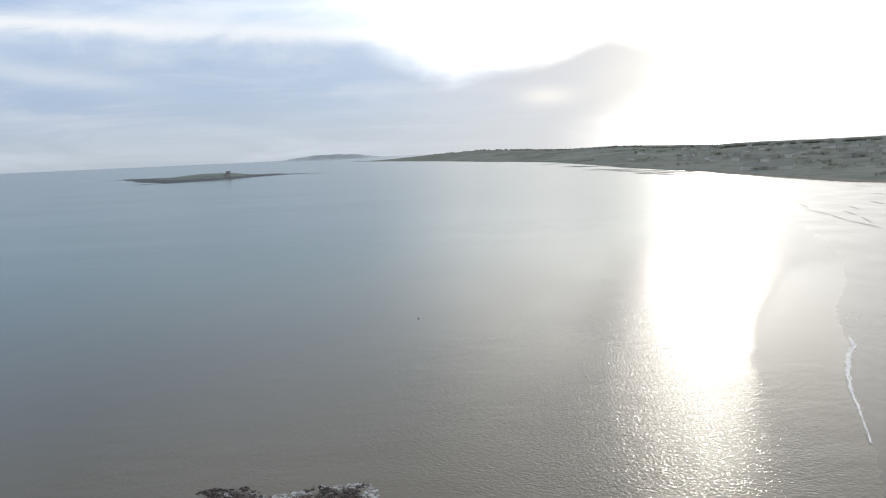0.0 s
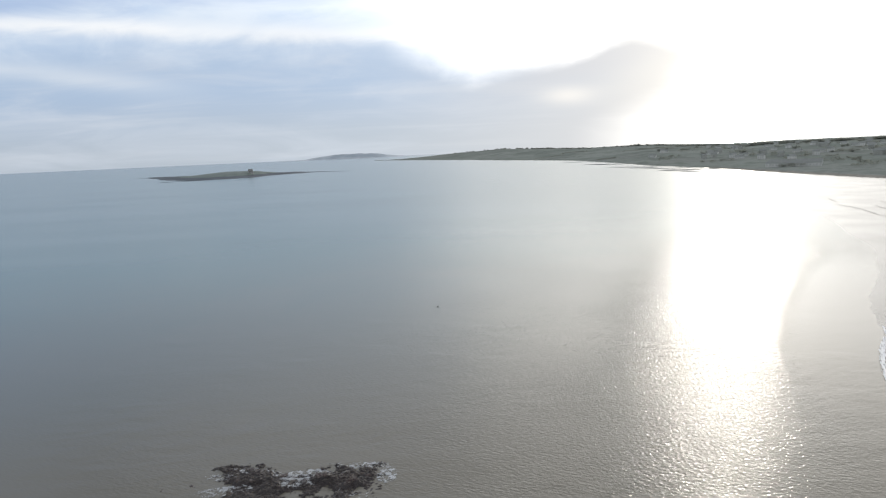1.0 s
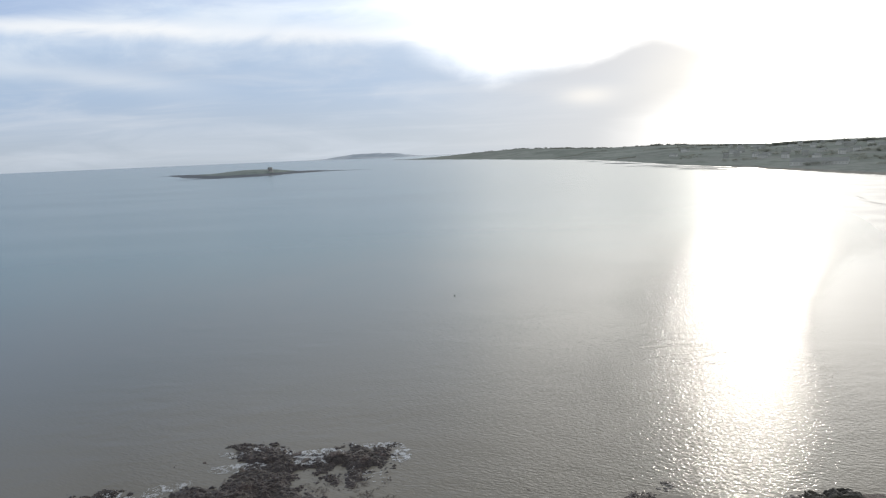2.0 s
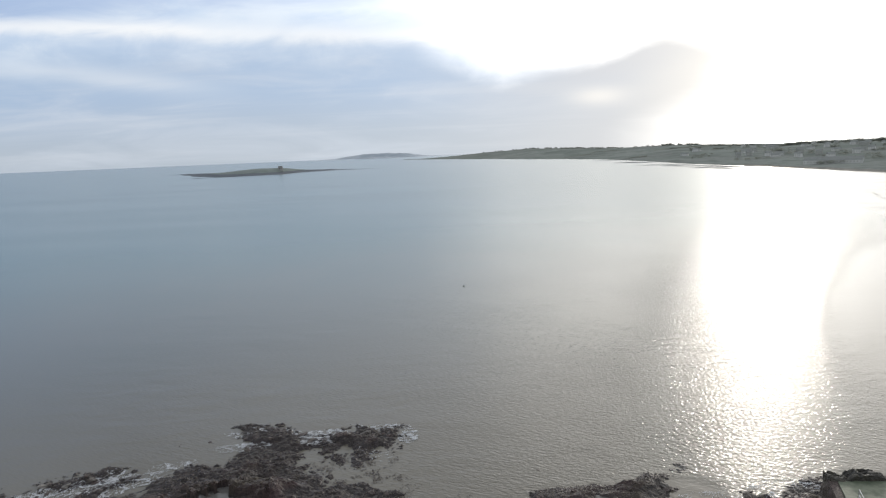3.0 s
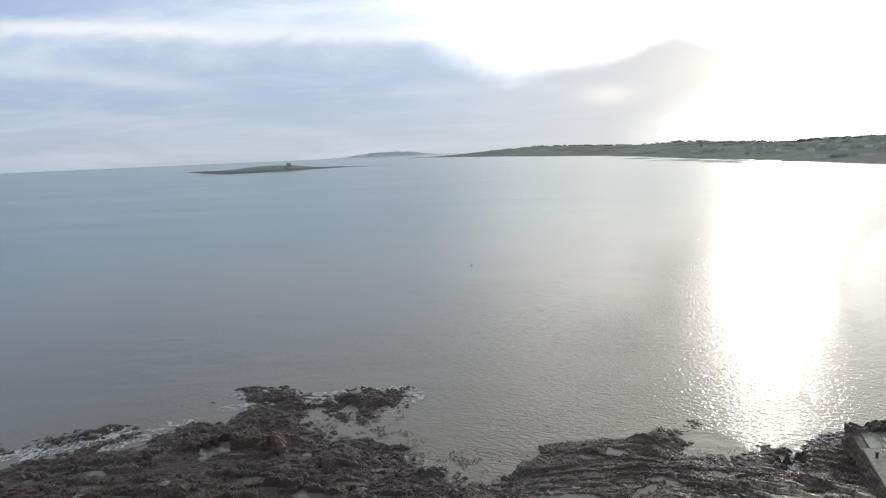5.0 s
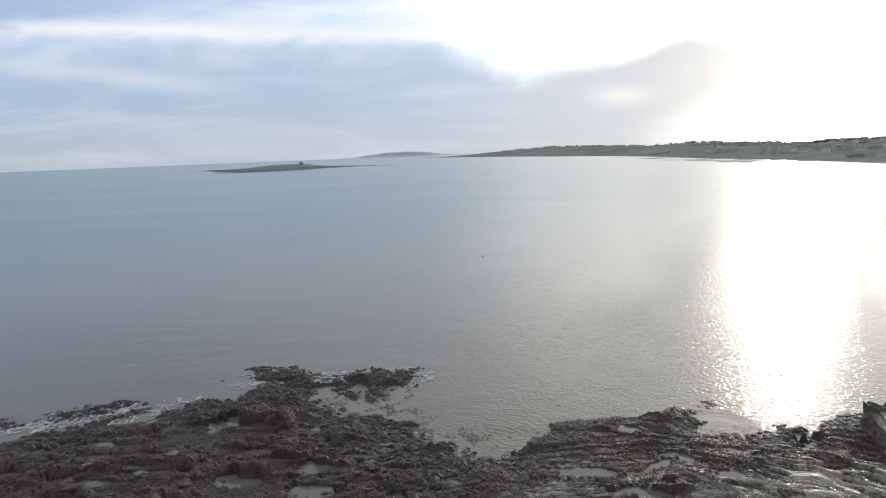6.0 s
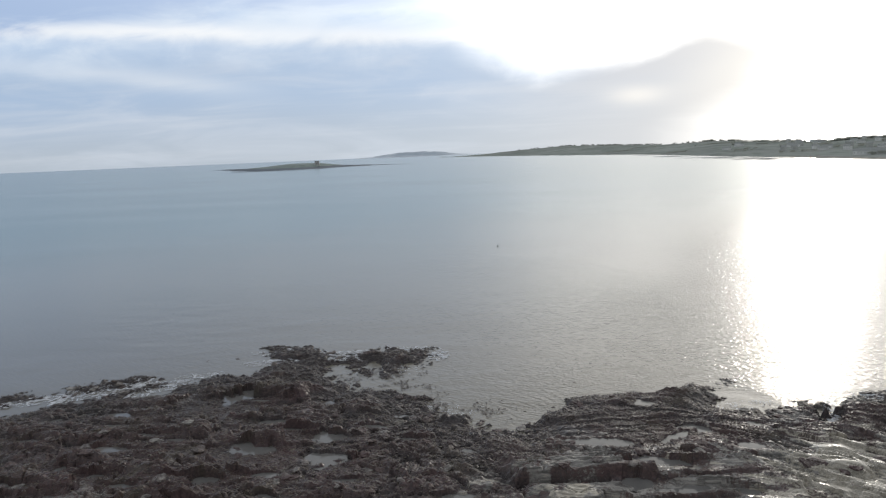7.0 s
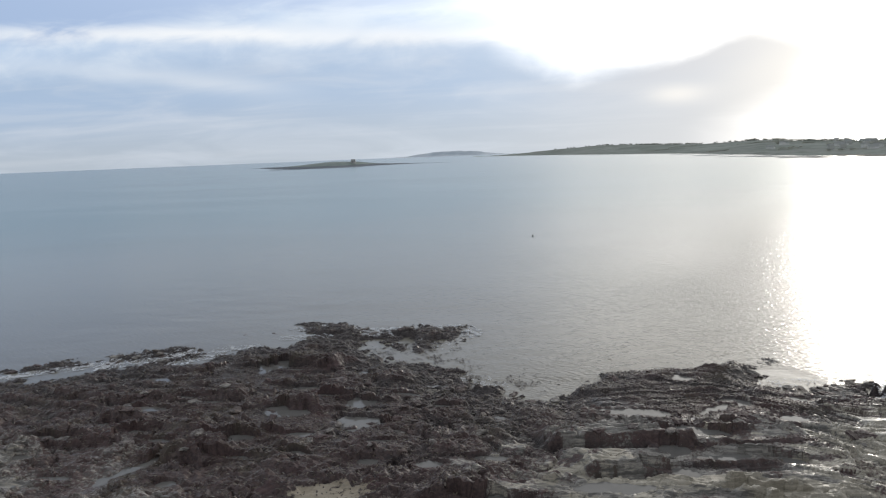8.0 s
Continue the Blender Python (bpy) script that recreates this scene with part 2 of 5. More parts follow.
def rock_material(name, attributes=True):
    m, n, sh = material(name)
    p = position(n)
    grain = n.noise(p, 5.0, 6, 0.65)
    patch = n.noise(p, 0.7, 5, 0.6)
    fine = n.noise(p, 18.0, 4, 0.6)
    seam = n.noise(n.vec("MULTIPLY", p, (0.5, 2.4, 4.0)).outputs[0], 1.0, 5, 0.65, 0.8)
    bare = n.mix(n.step(seam, 0.38, 0.62), (0.092, 0.086, 0.078), (0.26, 0.243, 0.218))
    bare = n.mix(n.step(fine, 0.62, 0.74, 0.0, 0.7), bare, (0.28, 0.265, 0.24))
    weed = n.mix(n.step(grain, 0.35, 0.65), (0.038, 0.0265, 0.0265), (0.096, 0.067, 0.060))
    weed = n.mix(n.step(patch, 0.58, 0.72, 0.0, 0.5), weed, (0.11, 0.087, 0.064))
    weed = n.mix(n.step(n.noise(p, 0.35, 4, 0.6, 0.5), 0.45, 0.65, 0.0, 0.6), weed, n.mix(grain, (0.037, 0.0215, 0.0225), (0.100, 0.060, 0.054)))
    # These pale flecks in the weed colour stand in for small wet glints.
    weed = n.mix(n.step(fine, 0.62, 0.74, 0.0, 0.35), weed, (0.17, 0.155, 0.135))
    hue = n.noise(p, 0.22, 4, 0.6, 0.4)
    weed = n.mix(n.step(hue, 0.52, 0.68, 0.0, 0.55), weed, n.mix(grain, (0.036, 0.032, 0.020), (0.098, 0.088, 0.056)))
    weed = n.mix(n.step(hue, 0.46, 0.32, 0.0, 0.55), weed, n.mix(grain, (0.040, 0.022, 0.024), (0.105, 0.058, 0.056)))
    if attributes:
        # the lowest rocks carry a blacker weed than those higher up the shore
        weed = n.mix(n.math("MULTIPLY", attribute(n, "low"), 0.75), weed, n.mix(n.step(grain, 0.35, 0.65), (0.021, 0.0195, 0.020), (0.058, 0.053, 0.051)))
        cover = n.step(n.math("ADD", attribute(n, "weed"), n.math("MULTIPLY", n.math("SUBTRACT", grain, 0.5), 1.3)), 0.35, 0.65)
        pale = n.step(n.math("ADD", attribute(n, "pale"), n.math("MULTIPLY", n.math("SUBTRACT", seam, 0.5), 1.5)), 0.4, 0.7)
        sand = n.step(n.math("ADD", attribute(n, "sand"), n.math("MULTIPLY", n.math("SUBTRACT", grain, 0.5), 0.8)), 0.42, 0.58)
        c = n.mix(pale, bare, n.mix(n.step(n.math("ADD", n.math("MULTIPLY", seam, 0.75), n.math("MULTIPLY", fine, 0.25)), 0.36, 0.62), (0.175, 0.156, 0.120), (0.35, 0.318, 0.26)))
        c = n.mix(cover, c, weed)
        c = n.mix(sand, c, n.mix(fine, (0.25, 0.21, 0.155), (0.37, 0.32, 0.245)))
        sheen = attribute(n, "sheen")
        damp = n.step(n.math("ADD", n.math("MULTIPLY", patch, 0.5), n.math("MULTIPLY", grain, 0.5)), 0.36, 0.62, n.step(attribute(n, "wet"), 0.0, 1.0, 0.36, 0.15), n.step(attribute(n, "wet"), 0.0, 1.0, 0.78, 0.42))
        n.put(sh.inputs["Roughness"], n.math("MULTIPLY", damp, n.step(sheen, 0.1, 0.9, 1.0, 0.42)))
        n.put(sh.inputs["Coat Weight"], n.math("MULTIPLY", n.step(attribute(n, "wet"), 0.2, 1.0, 0.1, 0.65), n.step(patch, 0.35, 0.6, 1.0, 0.2)))
        sh.inputs["Coat Roughness"].default_value, sh.inputs["Coat IOR"].default_value = 0.2, 1.45
    else:
        lot = n.add("ShaderNodeObjectInfo").outputs["Random"]
        c = n.mix(n.step(n.math("ADD", grain, n.math("MULTIPLY", lot, 0.35)), 0.55, 0.95), weed, bare)
        n.put(sh.inputs["Roughness"], 0.65)
    n.put(sh.inputs["Base Color"], c)
    sh.inputs["Specular IOR Level"].default_value = 0.32
    bumps = n.math("ADD", n.math("ADD", n.math("MULTIPLY", grain, 0.6), n.math("MULTIPLY", fine, 0.3)), n.math("MULTIPLY", seam, 0.5))
    if attributes:
        bumps = n.math("MULTIPLY", bumps, n.step(sheen, 0.1, 0.9, 1.0, 0.3))
    relief(n, sh, bumps, 0.055)
    return m


ROCK = rock_material("shore_rock")
BOULDER = rock_material("loose_rock", False)


def weed_material():
    m, n, sh = material("seaweed")
    lot = n.add("ShaderNodeNewGeometry").outputs["Random Per Island"]
    c = n.ramp(lot, [(0.0, (0.029, 0.019, 0.019)), (0.6, (0.068, 0.046, 0.041)), (0.82, (0.092, 0.072, 0.046)), (0.97, (0.12, 0.105, 0.085)), (1.0, (0.22, 0.20, 0.17))])
    n.put(sh.inputs["Base Color"], c)
    n.put(sh.inputs["Roughness"], n.step(n.noise(position(n), 6.0, 2), 0.35, 0.65, 0.38, 0.68))
    return m


WEED = weed_material()
FOAM = plain("foam", (0.46, 0.47, 0.49), (0.66, 0.67, 0.68), 6.0, 0.8)
CONCRETE = plain("concrete", (0.20, 0.198, 0.165), (0.33, 0.325, 0.275), 2.2, 0.75, 0.01)
ALGAE = plain("algae_concrete", (0.075, 0.095, 0.058), (0.16, 0.18, 0.125), 1.4, 0.6, 0.02)
WEEDWALL = plain("weedy_wall", (0.025, 0.022, 0.018), (0.10, 0.09, 0.07), 1.6, 0.6, 0.06)
SURF = plain("surf", (0.74, 0.745, 0.75), (0.84, 0.845, 0.85), 3.0, 0.42)
STEEL = plain("galvanised_steel", (0.45, 0.46, 0.46), (0.6, 0.6, 0.6), 8.0, 0.4, 0.0, 4, 0.8)
DRYSAND = plain("dry_sand", (0.16, 0.15, 0.13), (0.24, 0.225, 0.19), 0.2, 0.85)
SAND = plain("wet_sand", (0.085, 0.079, 0.072), (0.125, 0.117, 0.105), 0.25, 0.24, 0.004, vary=0.02)
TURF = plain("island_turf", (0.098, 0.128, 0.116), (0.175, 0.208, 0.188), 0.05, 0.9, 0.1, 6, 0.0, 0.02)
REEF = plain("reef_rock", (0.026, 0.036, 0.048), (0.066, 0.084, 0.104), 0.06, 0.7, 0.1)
RIB = plain("sandy_rib", (0.13, 0.125, 0.115), (0.19, 0.18, 0.165), 0.2, 0.6)
OLDSTONE = plain("tower_stone", (0.24, 0.24, 0.235), (0.38, 0.375, 0.365), 1.2, 0.85, 0.05)
DARK = plain("dark_opening", (0.015, 0.015, 0.015), (0.03, 0.03, 0.03), 2.0, 0.5)
# Pale blue-grey and sheen imitate distance haze over the far island.
FAR = plain("hazed_heath", (0.27, 0.32, 0.37), (0.38, 0.43, 0.48), 0.01, 0.9, 0.0, 6, 0.0, 0.25)
# Wall and roof tones are kept close to the fields in place of haze.
WHITEWASH = plain("whitewash", (0.50, 0.50, 0.48), (0.62, 0.62, 0.60), 0.8, 0.7)
RENDER_GREY = plain("pebbledash", (0.30, 0.305, 0.28), (0.38, 0.385, 0.36), 0.8, 0.85)
SLATE = plain("roof_slate", (0.17, 0.18, 0.165), (0.24, 0.25, 0.235), 1.5, 0.5, 0.0, 5, 0.0, 0.1)
# The pale pane colour stands in for reflected sky and for haze.
PANE = plain("hazed_glass", (0.38, 0.385, 0.37), (0.44, 0.445, 0.43), 2.0, 0.15)
BARK = plain("bark", (0.06, 0.05, 0.04), (0.13, 0.11, 0.09), 2.0, 0.9)


def foliage_material():
    m, n, sh = material("hazed_foliage")
    lot = n.add("ShaderNodeObjectInfo").outputs["Random"]
    # Pale grey-green and some sheen put distance haze into the foliage colour.
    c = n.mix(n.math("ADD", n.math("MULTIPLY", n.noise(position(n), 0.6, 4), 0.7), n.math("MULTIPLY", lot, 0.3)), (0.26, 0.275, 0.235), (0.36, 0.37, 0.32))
    n.put(sh.inputs["Base Color"], c)
    sh.inputs["Roughness"].default_value = 0.75
    sh.inputs["Sheen Weight"].default_value, sh.inputs["Sheen Roughness"].default_value = 0.15, 0.7
    thin = n.add("ShaderNodeBsdfTranslucent")
    n.put(thin.inputs[0], c)
    both = n.add("ShaderNodeMixShader")
    both.inputs[0].default_value = 0.7
    n.put(both.inputs[1], sh)
    n.put(both.inputs[2], thin)
    n.put(n.tree.nodes["Material Output"].inputs[0], both)
    return m


LEAF = foliage_material()


def field_material():
    m, n, sh = material("fields")
    p = position(n)
    cells = n.add("ShaderNodeTexVoronoi")
    cells.inputs["Scale"].default_value = 0.0075
    n.put(cells.inputs["Vector"], n.vec("ADD", p, n.combine(n.math("MULTIPLY", n.noise(p, 0.01, 2), 30.0), 0.0)).outputs[0])
    tone = n.add("ShaderNodeSeparateColor")
    n.put(tone.inputs[0], cells.outputs["Color"])
    # Fields and scrub are lightened and greyed in colour to stand in for haze.
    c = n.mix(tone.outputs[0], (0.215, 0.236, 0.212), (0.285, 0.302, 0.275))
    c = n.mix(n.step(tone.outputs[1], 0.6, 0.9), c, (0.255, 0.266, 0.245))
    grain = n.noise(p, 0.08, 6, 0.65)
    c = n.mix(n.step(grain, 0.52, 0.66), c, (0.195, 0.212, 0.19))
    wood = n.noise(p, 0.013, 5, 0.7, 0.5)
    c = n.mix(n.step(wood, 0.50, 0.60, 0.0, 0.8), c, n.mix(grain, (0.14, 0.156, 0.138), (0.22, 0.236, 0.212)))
    n.put(sh.inputs["Base Color"], c)
    sh.inputs["Roughness"].default_value, sh.inputs["Specular IOR Level"].default_value = 1.0, 0.0
    relief(n, sh, grain, 0.6)
    return m


FIELDS = field_material()


# ---- shapes ----
def fade(a, b, x):
    t = np.clip((np.asarray(x, float) - a) / (b - a), 0, 1)
    return t * t * (3 - 2 * t)


LATTICE = np.random.RandomState(7).rand(64, 256, 256)


def value_noise(x, y, layer=0):
    i, j = np.floor(x).astype(int), np.floor(y).astype(int)
    a, b = x - i, y - j
    a, b = a * a * (3 - 2 * a), b * b * (3 - 2 * b)
    g = LATTICE[layer % 64]
    i0, i1, j0, j1 = i % 256, (i + 1) % 256, j % 256, (j + 1) % 256
    return (g[i0, j0] * (1 - a) + g[i1, j0] * a) * (1 - b) + (g[i0, j1] * (1 - a) + g[i1, j1] * a) * b


def fbm(x, y, octaves=4, layer=0, gain=0.5):
    """Summed value noise, about -1 to 1."""
    total, amp, norm = 0.0, 1.0, 0.0
    for k in range(octaves):
        total = total + amp * (value_noise(x * 2 ** k + 17.3 * k, y * 2 ** k - 9.1 * k, layer + k) * 2 - 1)
        norm += amp
        amp *= gain
    return total / norm * 1.4


def cells(x, y, layer=0):
    """Height of packed rounded blocks, 0 in the joints to 1 on top, and a random number for each block."""
    i, j = np.floor(x).astype(int), np.floor(y).astype(int)
    first, second, lot = np.full(x.shape, 9.0), np.full(x.shape, 9.0), np.zeros(x.shape)
    g, h, w = LATTICE[layer % 64], LATTICE[(layer + 1) % 64], LATTICE[(layer + 2) % 64]
    for di in (-1, 0, 1):
        for dj in (-1, 0, 1):
            a, b = (i + di) % 256, (j + dj) % 256
            d = np.hypot(i + di + g[a, b] - x, j + dj + h[a, b] - y)
            lot = np.where(d < first, w[a, b], lot)
            second = np.minimum(second, np.maximum(d, first))
            first = np.minimum(first, d)
    return np.clip((second - first) * 2.2, 0, 1) ** 0.6, lot


def inside_distance(x, y, ring):
    """Distance to the ring's outline in the plan, positive inside it."""
    best, odd = np.full(x.shape, 1e9), np.zeros(x.shape, bool)
    for (x0, y0), (x1, y1) in zip(ring, ring[1:] + ring[:1]):
        dx, dy = x1 - x0, y1 - y0
        t = np.clip(((x - x0) * dx + (y - y0) * dy) / (dx * dx + dy * dy), 0, 1)
        best = np.minimum(best, np.hypot(x - x0 - t * dx, y - y0 - t * dy))
        if dy:
            odd ^= ((y0 > y) != (y1 > y)) & (x < x0 + (y - y0) / dy * dx)
    return np.where(odd, best, -best)


def sheet_mesh(name, x, y, z, mat, smooth=True, keep=None, marks=None):
    """A mesh over a grid of points (2D arrays). keep: which cells stay; marks: float attributes of the points."""
    rows, cols = x.shape
    at = np.arange(rows * cols).reshape(rows, cols)
    quads = np.stack([at[:-1, :-1], at[:-1, 1:], at[1:, 1:], at[1:, :-1]], -1).reshape(-1, 4)
    if keep is not None:
        quads = quads[keep.reshape(-1)]
    used, quads = np.unique(quads, return_inverse=True)
    quads = quads.reshape(-1, 4)
    co = np.stack([x, y, z], -1).reshape(-1, 3)[used]
    me = bpy.data.meshes.new(name)
    me.vertices.add(len(co))
    me.vertices.foreach_set("co", co.astype(np.float32).ravel())
    me.loops.add(quads.size)
    me.loops.foreach_set("vertex_index", quads.astype(np.int32).ravel())
    me.polygons.add(len(quads))
    me.polygons.foreach_set("loop_start", np.arange(0, quads.size, 4, dtype=np.int32))
    me.polygons.foreach_set("loop_total", np.full(len(quads), 4, np.int32))
    me.update(calc_edges=True)
    me.polygons.foreach_set("use_smooth", np.full(len(quads), smooth))
    for key, values in (marks or {}).items():
        me.attributes.new(key, "FLOAT", "POINT").data.foreach_set("value", values.reshape(-1)[used].astype(np.float32))
    me.materials.append(mat)
    return me


def mesh_of(name, bm, mat, smooth=False):
    me = bpy.data.meshes.new(name)
    bmesh.ops.recalc_face_normals(bm, faces=bm.faces)
    bm.to_mesh(me)
    bm.free()
    if smooth:
        for f in me.polygons:
            f.use_smooth = True
    me.materials.append(mat)
    return me


def part(name, bm, mat, parent, label="", smooth=False):
    ob = new(name, mesh_of(name, bm, mat, smooth))
    ob.parent = parent
    if label:
        tagged(ob, label)
    return ob


def box(bm, x0, x1, y0, y1, z0, z1, bevel=0.0):
    made = bmesh.ops.create_cube(bm, size=1.0, matrix=Matrix.LocRotScale(((x0 + x1) / 2, (y0 + y1) / 2, (z0 + z1) / 2), None, (x1 - x0, y1 - y0, z1 - z0)))
    if bevel:
        edges = list({e for v in made["verts"] for e in v.link_edges})
        bmesh.ops.bevel(bm, geom=edges, offset=bevel, segments=1, affect="EDGES")
    return bm


def prism(bm, ring, z0, z1):
    """An upright solid on a plan outline; z1 may be one height or one per corner."""
    tops = z1 if isinstance(z1, (list, tuple)) else [z1] * len(ring)
    low = [bm.verts.new((x, y, z0)) for x, y in ring]
    top = [bm.verts.new((x, y, z)) for (x, y), z in zip(ring, tops)]
    bm.faces.new(low[::-1])
    bm.faces.new(top)
    for k in range(len(ring)):
        j = (k + 1) % len(ring)
        bm.faces.new((low[k], low[j], top[j], top[k]))
    return bm


def rod(bm, a, b, radius, sides=6):
    a, b = Vector(a), Vector(b)
    m = Matrix.Translation((a + b) / 2) @ (b - a).to_track_quat("Z", "Y").to_matrix().to_4x4()
    bmesh.ops.create_cone(bm, cap_ends=True, segments=sides, radius1=radius, radius2=radius, depth=(b - a).length, matrix=m)
    return bm


# ---- sea ----
def graded(lo, hi, step, far_lo, far_hi, growth=1.25, most=1e9):
    xs, a, s = list(np.arange(lo, hi, step)), lo, step
    left = []
    while a > far_lo:
        s = min(s * growth, most)
        a -= s
        left.append(a)
    b, s = xs[-1], step
    while b < far_hi:
        s = min(s * growth, most)
        b += s
        xs.append(b)
    return np.array(left[::-1] + xs)


def build_sea():
    x, y = np.meshgrid(graded(-95, 115, 0.45, -9000, 9000), graded(46, 175, 0.42, -3000, 9000))
    near = fade(-93, -62, x) * fade(113, 80, x) * fade(46, 50, y) * fade(172, 110, y)
    wx, wy = x + 1.6 * fbm(x / 9, y / 9, 2, 3), y + 1.6 * fbm(x / 9, y / 9, 2, 9)
    gust = 0.55 + 0.45 * fbm(x / 26, y / 26, 3, 12)
    z = 0.027 * fbm((wx * 0.97 + wy * 0.24) / 3.2, (wy * 0.97 - wx * 0.24) / 1.05, 3, 20, 0.55)
    z = z + 0.05 * fbm(wx / 11, wy / 5, 2, 30)
    return tagged(new("sea", sheet_mesh("sea", x, y, z * near * np.clip(gust, 0.15, 1.2), SEA)),
                  "calm grey-blue sea with fine ripples and sun glitter", "sea", kind="structure")


build_sea()

# ---- rocky shore ----
SHORE = [(-110, 29), (-75, 42), (-62, 45.6), (-55.7, 49), (-51, 52.7), (-46, 55), (-41.4, 56), (-37.6, 57.6), (-36.4, 61.6), (-32, 64.5), (-29, 67), (-24, 67.2),
         (-23, 65.6), (-22.4, 62), (-20, 59.6), (-16, 58.4), (-13, 58.0), (-11.4, 56.6), (-8.8, 53.6), (-6.3, 52.6), (-5.2, 51.0), (-3.2, 51.0), (-1.6, 52.4), (0.4, 54.4), (3, 56), (5.3, 57.8), (8, 58.6),
         (10.2, 59.5), (13.2, 60.6), (16.2, 61.0), (17.6, 61.9), (18.4, 61.7), (16.8, 59.6), (15.8, 57), (18, 56.2), (20.7, 56.9), (23, 57.4), (24.8, 58.0), (25.3, 57.0), (26.4, 58.2), (31, 60), (36, 60), (45, 58),
         (54, 64), (70, 60), (120, 50), (120, -90), (-110, -90)]
ISLET = [(-33.9, 72.8), (-29, 72.4), (-25, 71.2), (-21.5, 70.2), (-18, 72.2), (-12, 72.6), (-11.2, 69.9), (-15.5, 67.2), (-19, 66.0), (-25.4, 66.2), (-27, 68.4), (-31, 70.4)]


def streak(cx, cy, half, wide, turn):
    """A lens-shaped ring, long along its turn."""
    c, sn = math.cos(radians(turn)), math.sin(radians(turn))
    ring = [(half * math.cos(a * 0.785), wide * math.sin(a * 0.785)) for a in range(8)]
    return [(cx + p * c - q * sn, cy + p * sn + q * c) for p, q in ring]


SKERRIES = [streak(-52.5, 57.4, 3.4, 0.9, 22), streak(-47.6, 59.3, 3.2, 1.0, 18), streak(-44.2, 57.4, 2.6, 0.8, 38), streak(-41.6, 60.0, 2.2, 0.7, 14), streak(-57.5, 54.2, 2.8, 0.8, 28), streak(-46.2, 61.0, 2.8, 1.0, 32), streak(-50.0, 59.0, 2.2, 0.7, 26)]
# centre, half axes, turn in degrees, water level
POOLS = [(4.8, 47.6, 2.6, 0.65, 2, 1.05), (12.5, 50.7, 1.1, 0.8, 10, 0.8), (10.6, 49.0, 1.6, 0.4, 40, 0.9), (6.5, 41.7, 1.2, 0.8, -20, 1.0),
         (9.4, 41.1, 1.7, 0.42, 5, 1.08), (8.8, 44.7, 1.9, 0.5, -12, 1.1), (2.3, 36.3, 2.1, 0.6, 5, 1.2), (9.3, 55.8, 1.0, 0.5, -20, 0.85), (-29, 56.2, 1.5, 2.0, -30, 0.5),
         (-34.3, 44.6, 1.5, 0.5, 0, 0.95), (-22.8, 45.4, 2.1, 1.0, -10, 0.8), (-17.2, 48.2, 1.3, 0.9, 0, 0.7), (-16.2, 44.3, 1.4, 1.3, 0, 0.8),
         (-28.6, 35.4, 0.55, 3.2, -28, 1.1), (16, 47.7, 0.9, 0.5, 0, 1.0), (-23.5, 50.8, 1.2, 0.5, 10, 0.7), (17.6, 52.4, 0.9, 0.6, 0, 0.6)]
# little puddles left between the weed
_rnd = random.Random(17)
for _k in range(64):
    _x, _y = (_rnd.uniform(-44, -4), _rnd.uniform(33, 56)) if _k % 8 < 6 else (_rnd.uniform(2, 24), _rnd.uniform(34, 53))
    _d = float(inside_distance(np.array([[_x]]), np.array([[_y]]), SHORE)[0, 0])
    if _d > 2.5 and all(math.hypot(_x - p[0], _y - p[1]) > 2.2 for p in POOLS):
        POOLS.append((_x, _y, _rnd.uniform(0.45, 1.3), _rnd.uniform(0.22, 0.5), _rnd.uniform(-12, 16), 0.80 * (0.16 * min(_d, 5) + 0.035 * max(_d - 5, 0))))
# strata scarps that face the land: ends, height
SCARPS = [((-2.0, 41.6), (6.2, 42.4), 0.9), ((6.6, 42.6), (14.4, 43.4), 0.9), ((0.2, 38.0), (5.4, 38.9), 0.8), ((7.0, 45.6), (15.0, 46.2), 0.5),
          ((-28.4, 54.6), (-22.0, 55.4), 0.5), ((-40, 45.5), (-33, 46.5), 0.3),
          ((-25.5, 39.2), (-21.5, 40.2), 0.45), ((-38, 37.6), (-31, 38.4), 0.4), ((-8.5, 34.0), (-1.0, 34.8), 0.7), ((-20.5, 46.6), (-14.5, 46.9), 0.3),
          ((6.0, 40.0), (13.6, 40.8), 0.55), ((-23.4, 45.7), (-19.6, 46.3), 0.7), ((-32.4, 46.4), (-28.2, 47.2), 0.7), ((-27.4, 36.2), (-22.8, 36.9), 0.7), ((-37.0, 41.6), (-33.2, 42.2), 0.5), ((-15.5, 38.2), (-11.0, 38.8), 0.4)]


WEDGE = [(22.9, 50.9), (23.2, 48.4), (22.2, 45.6), (21.2, 42.6), (17.4, 43.6), (19.6, 47.2), (21.6, 49.8)]


def gully_line(y):
    """Where the gully east of the wedge runs."""
    return 25.0 + 0.40 * (y - 55.8)


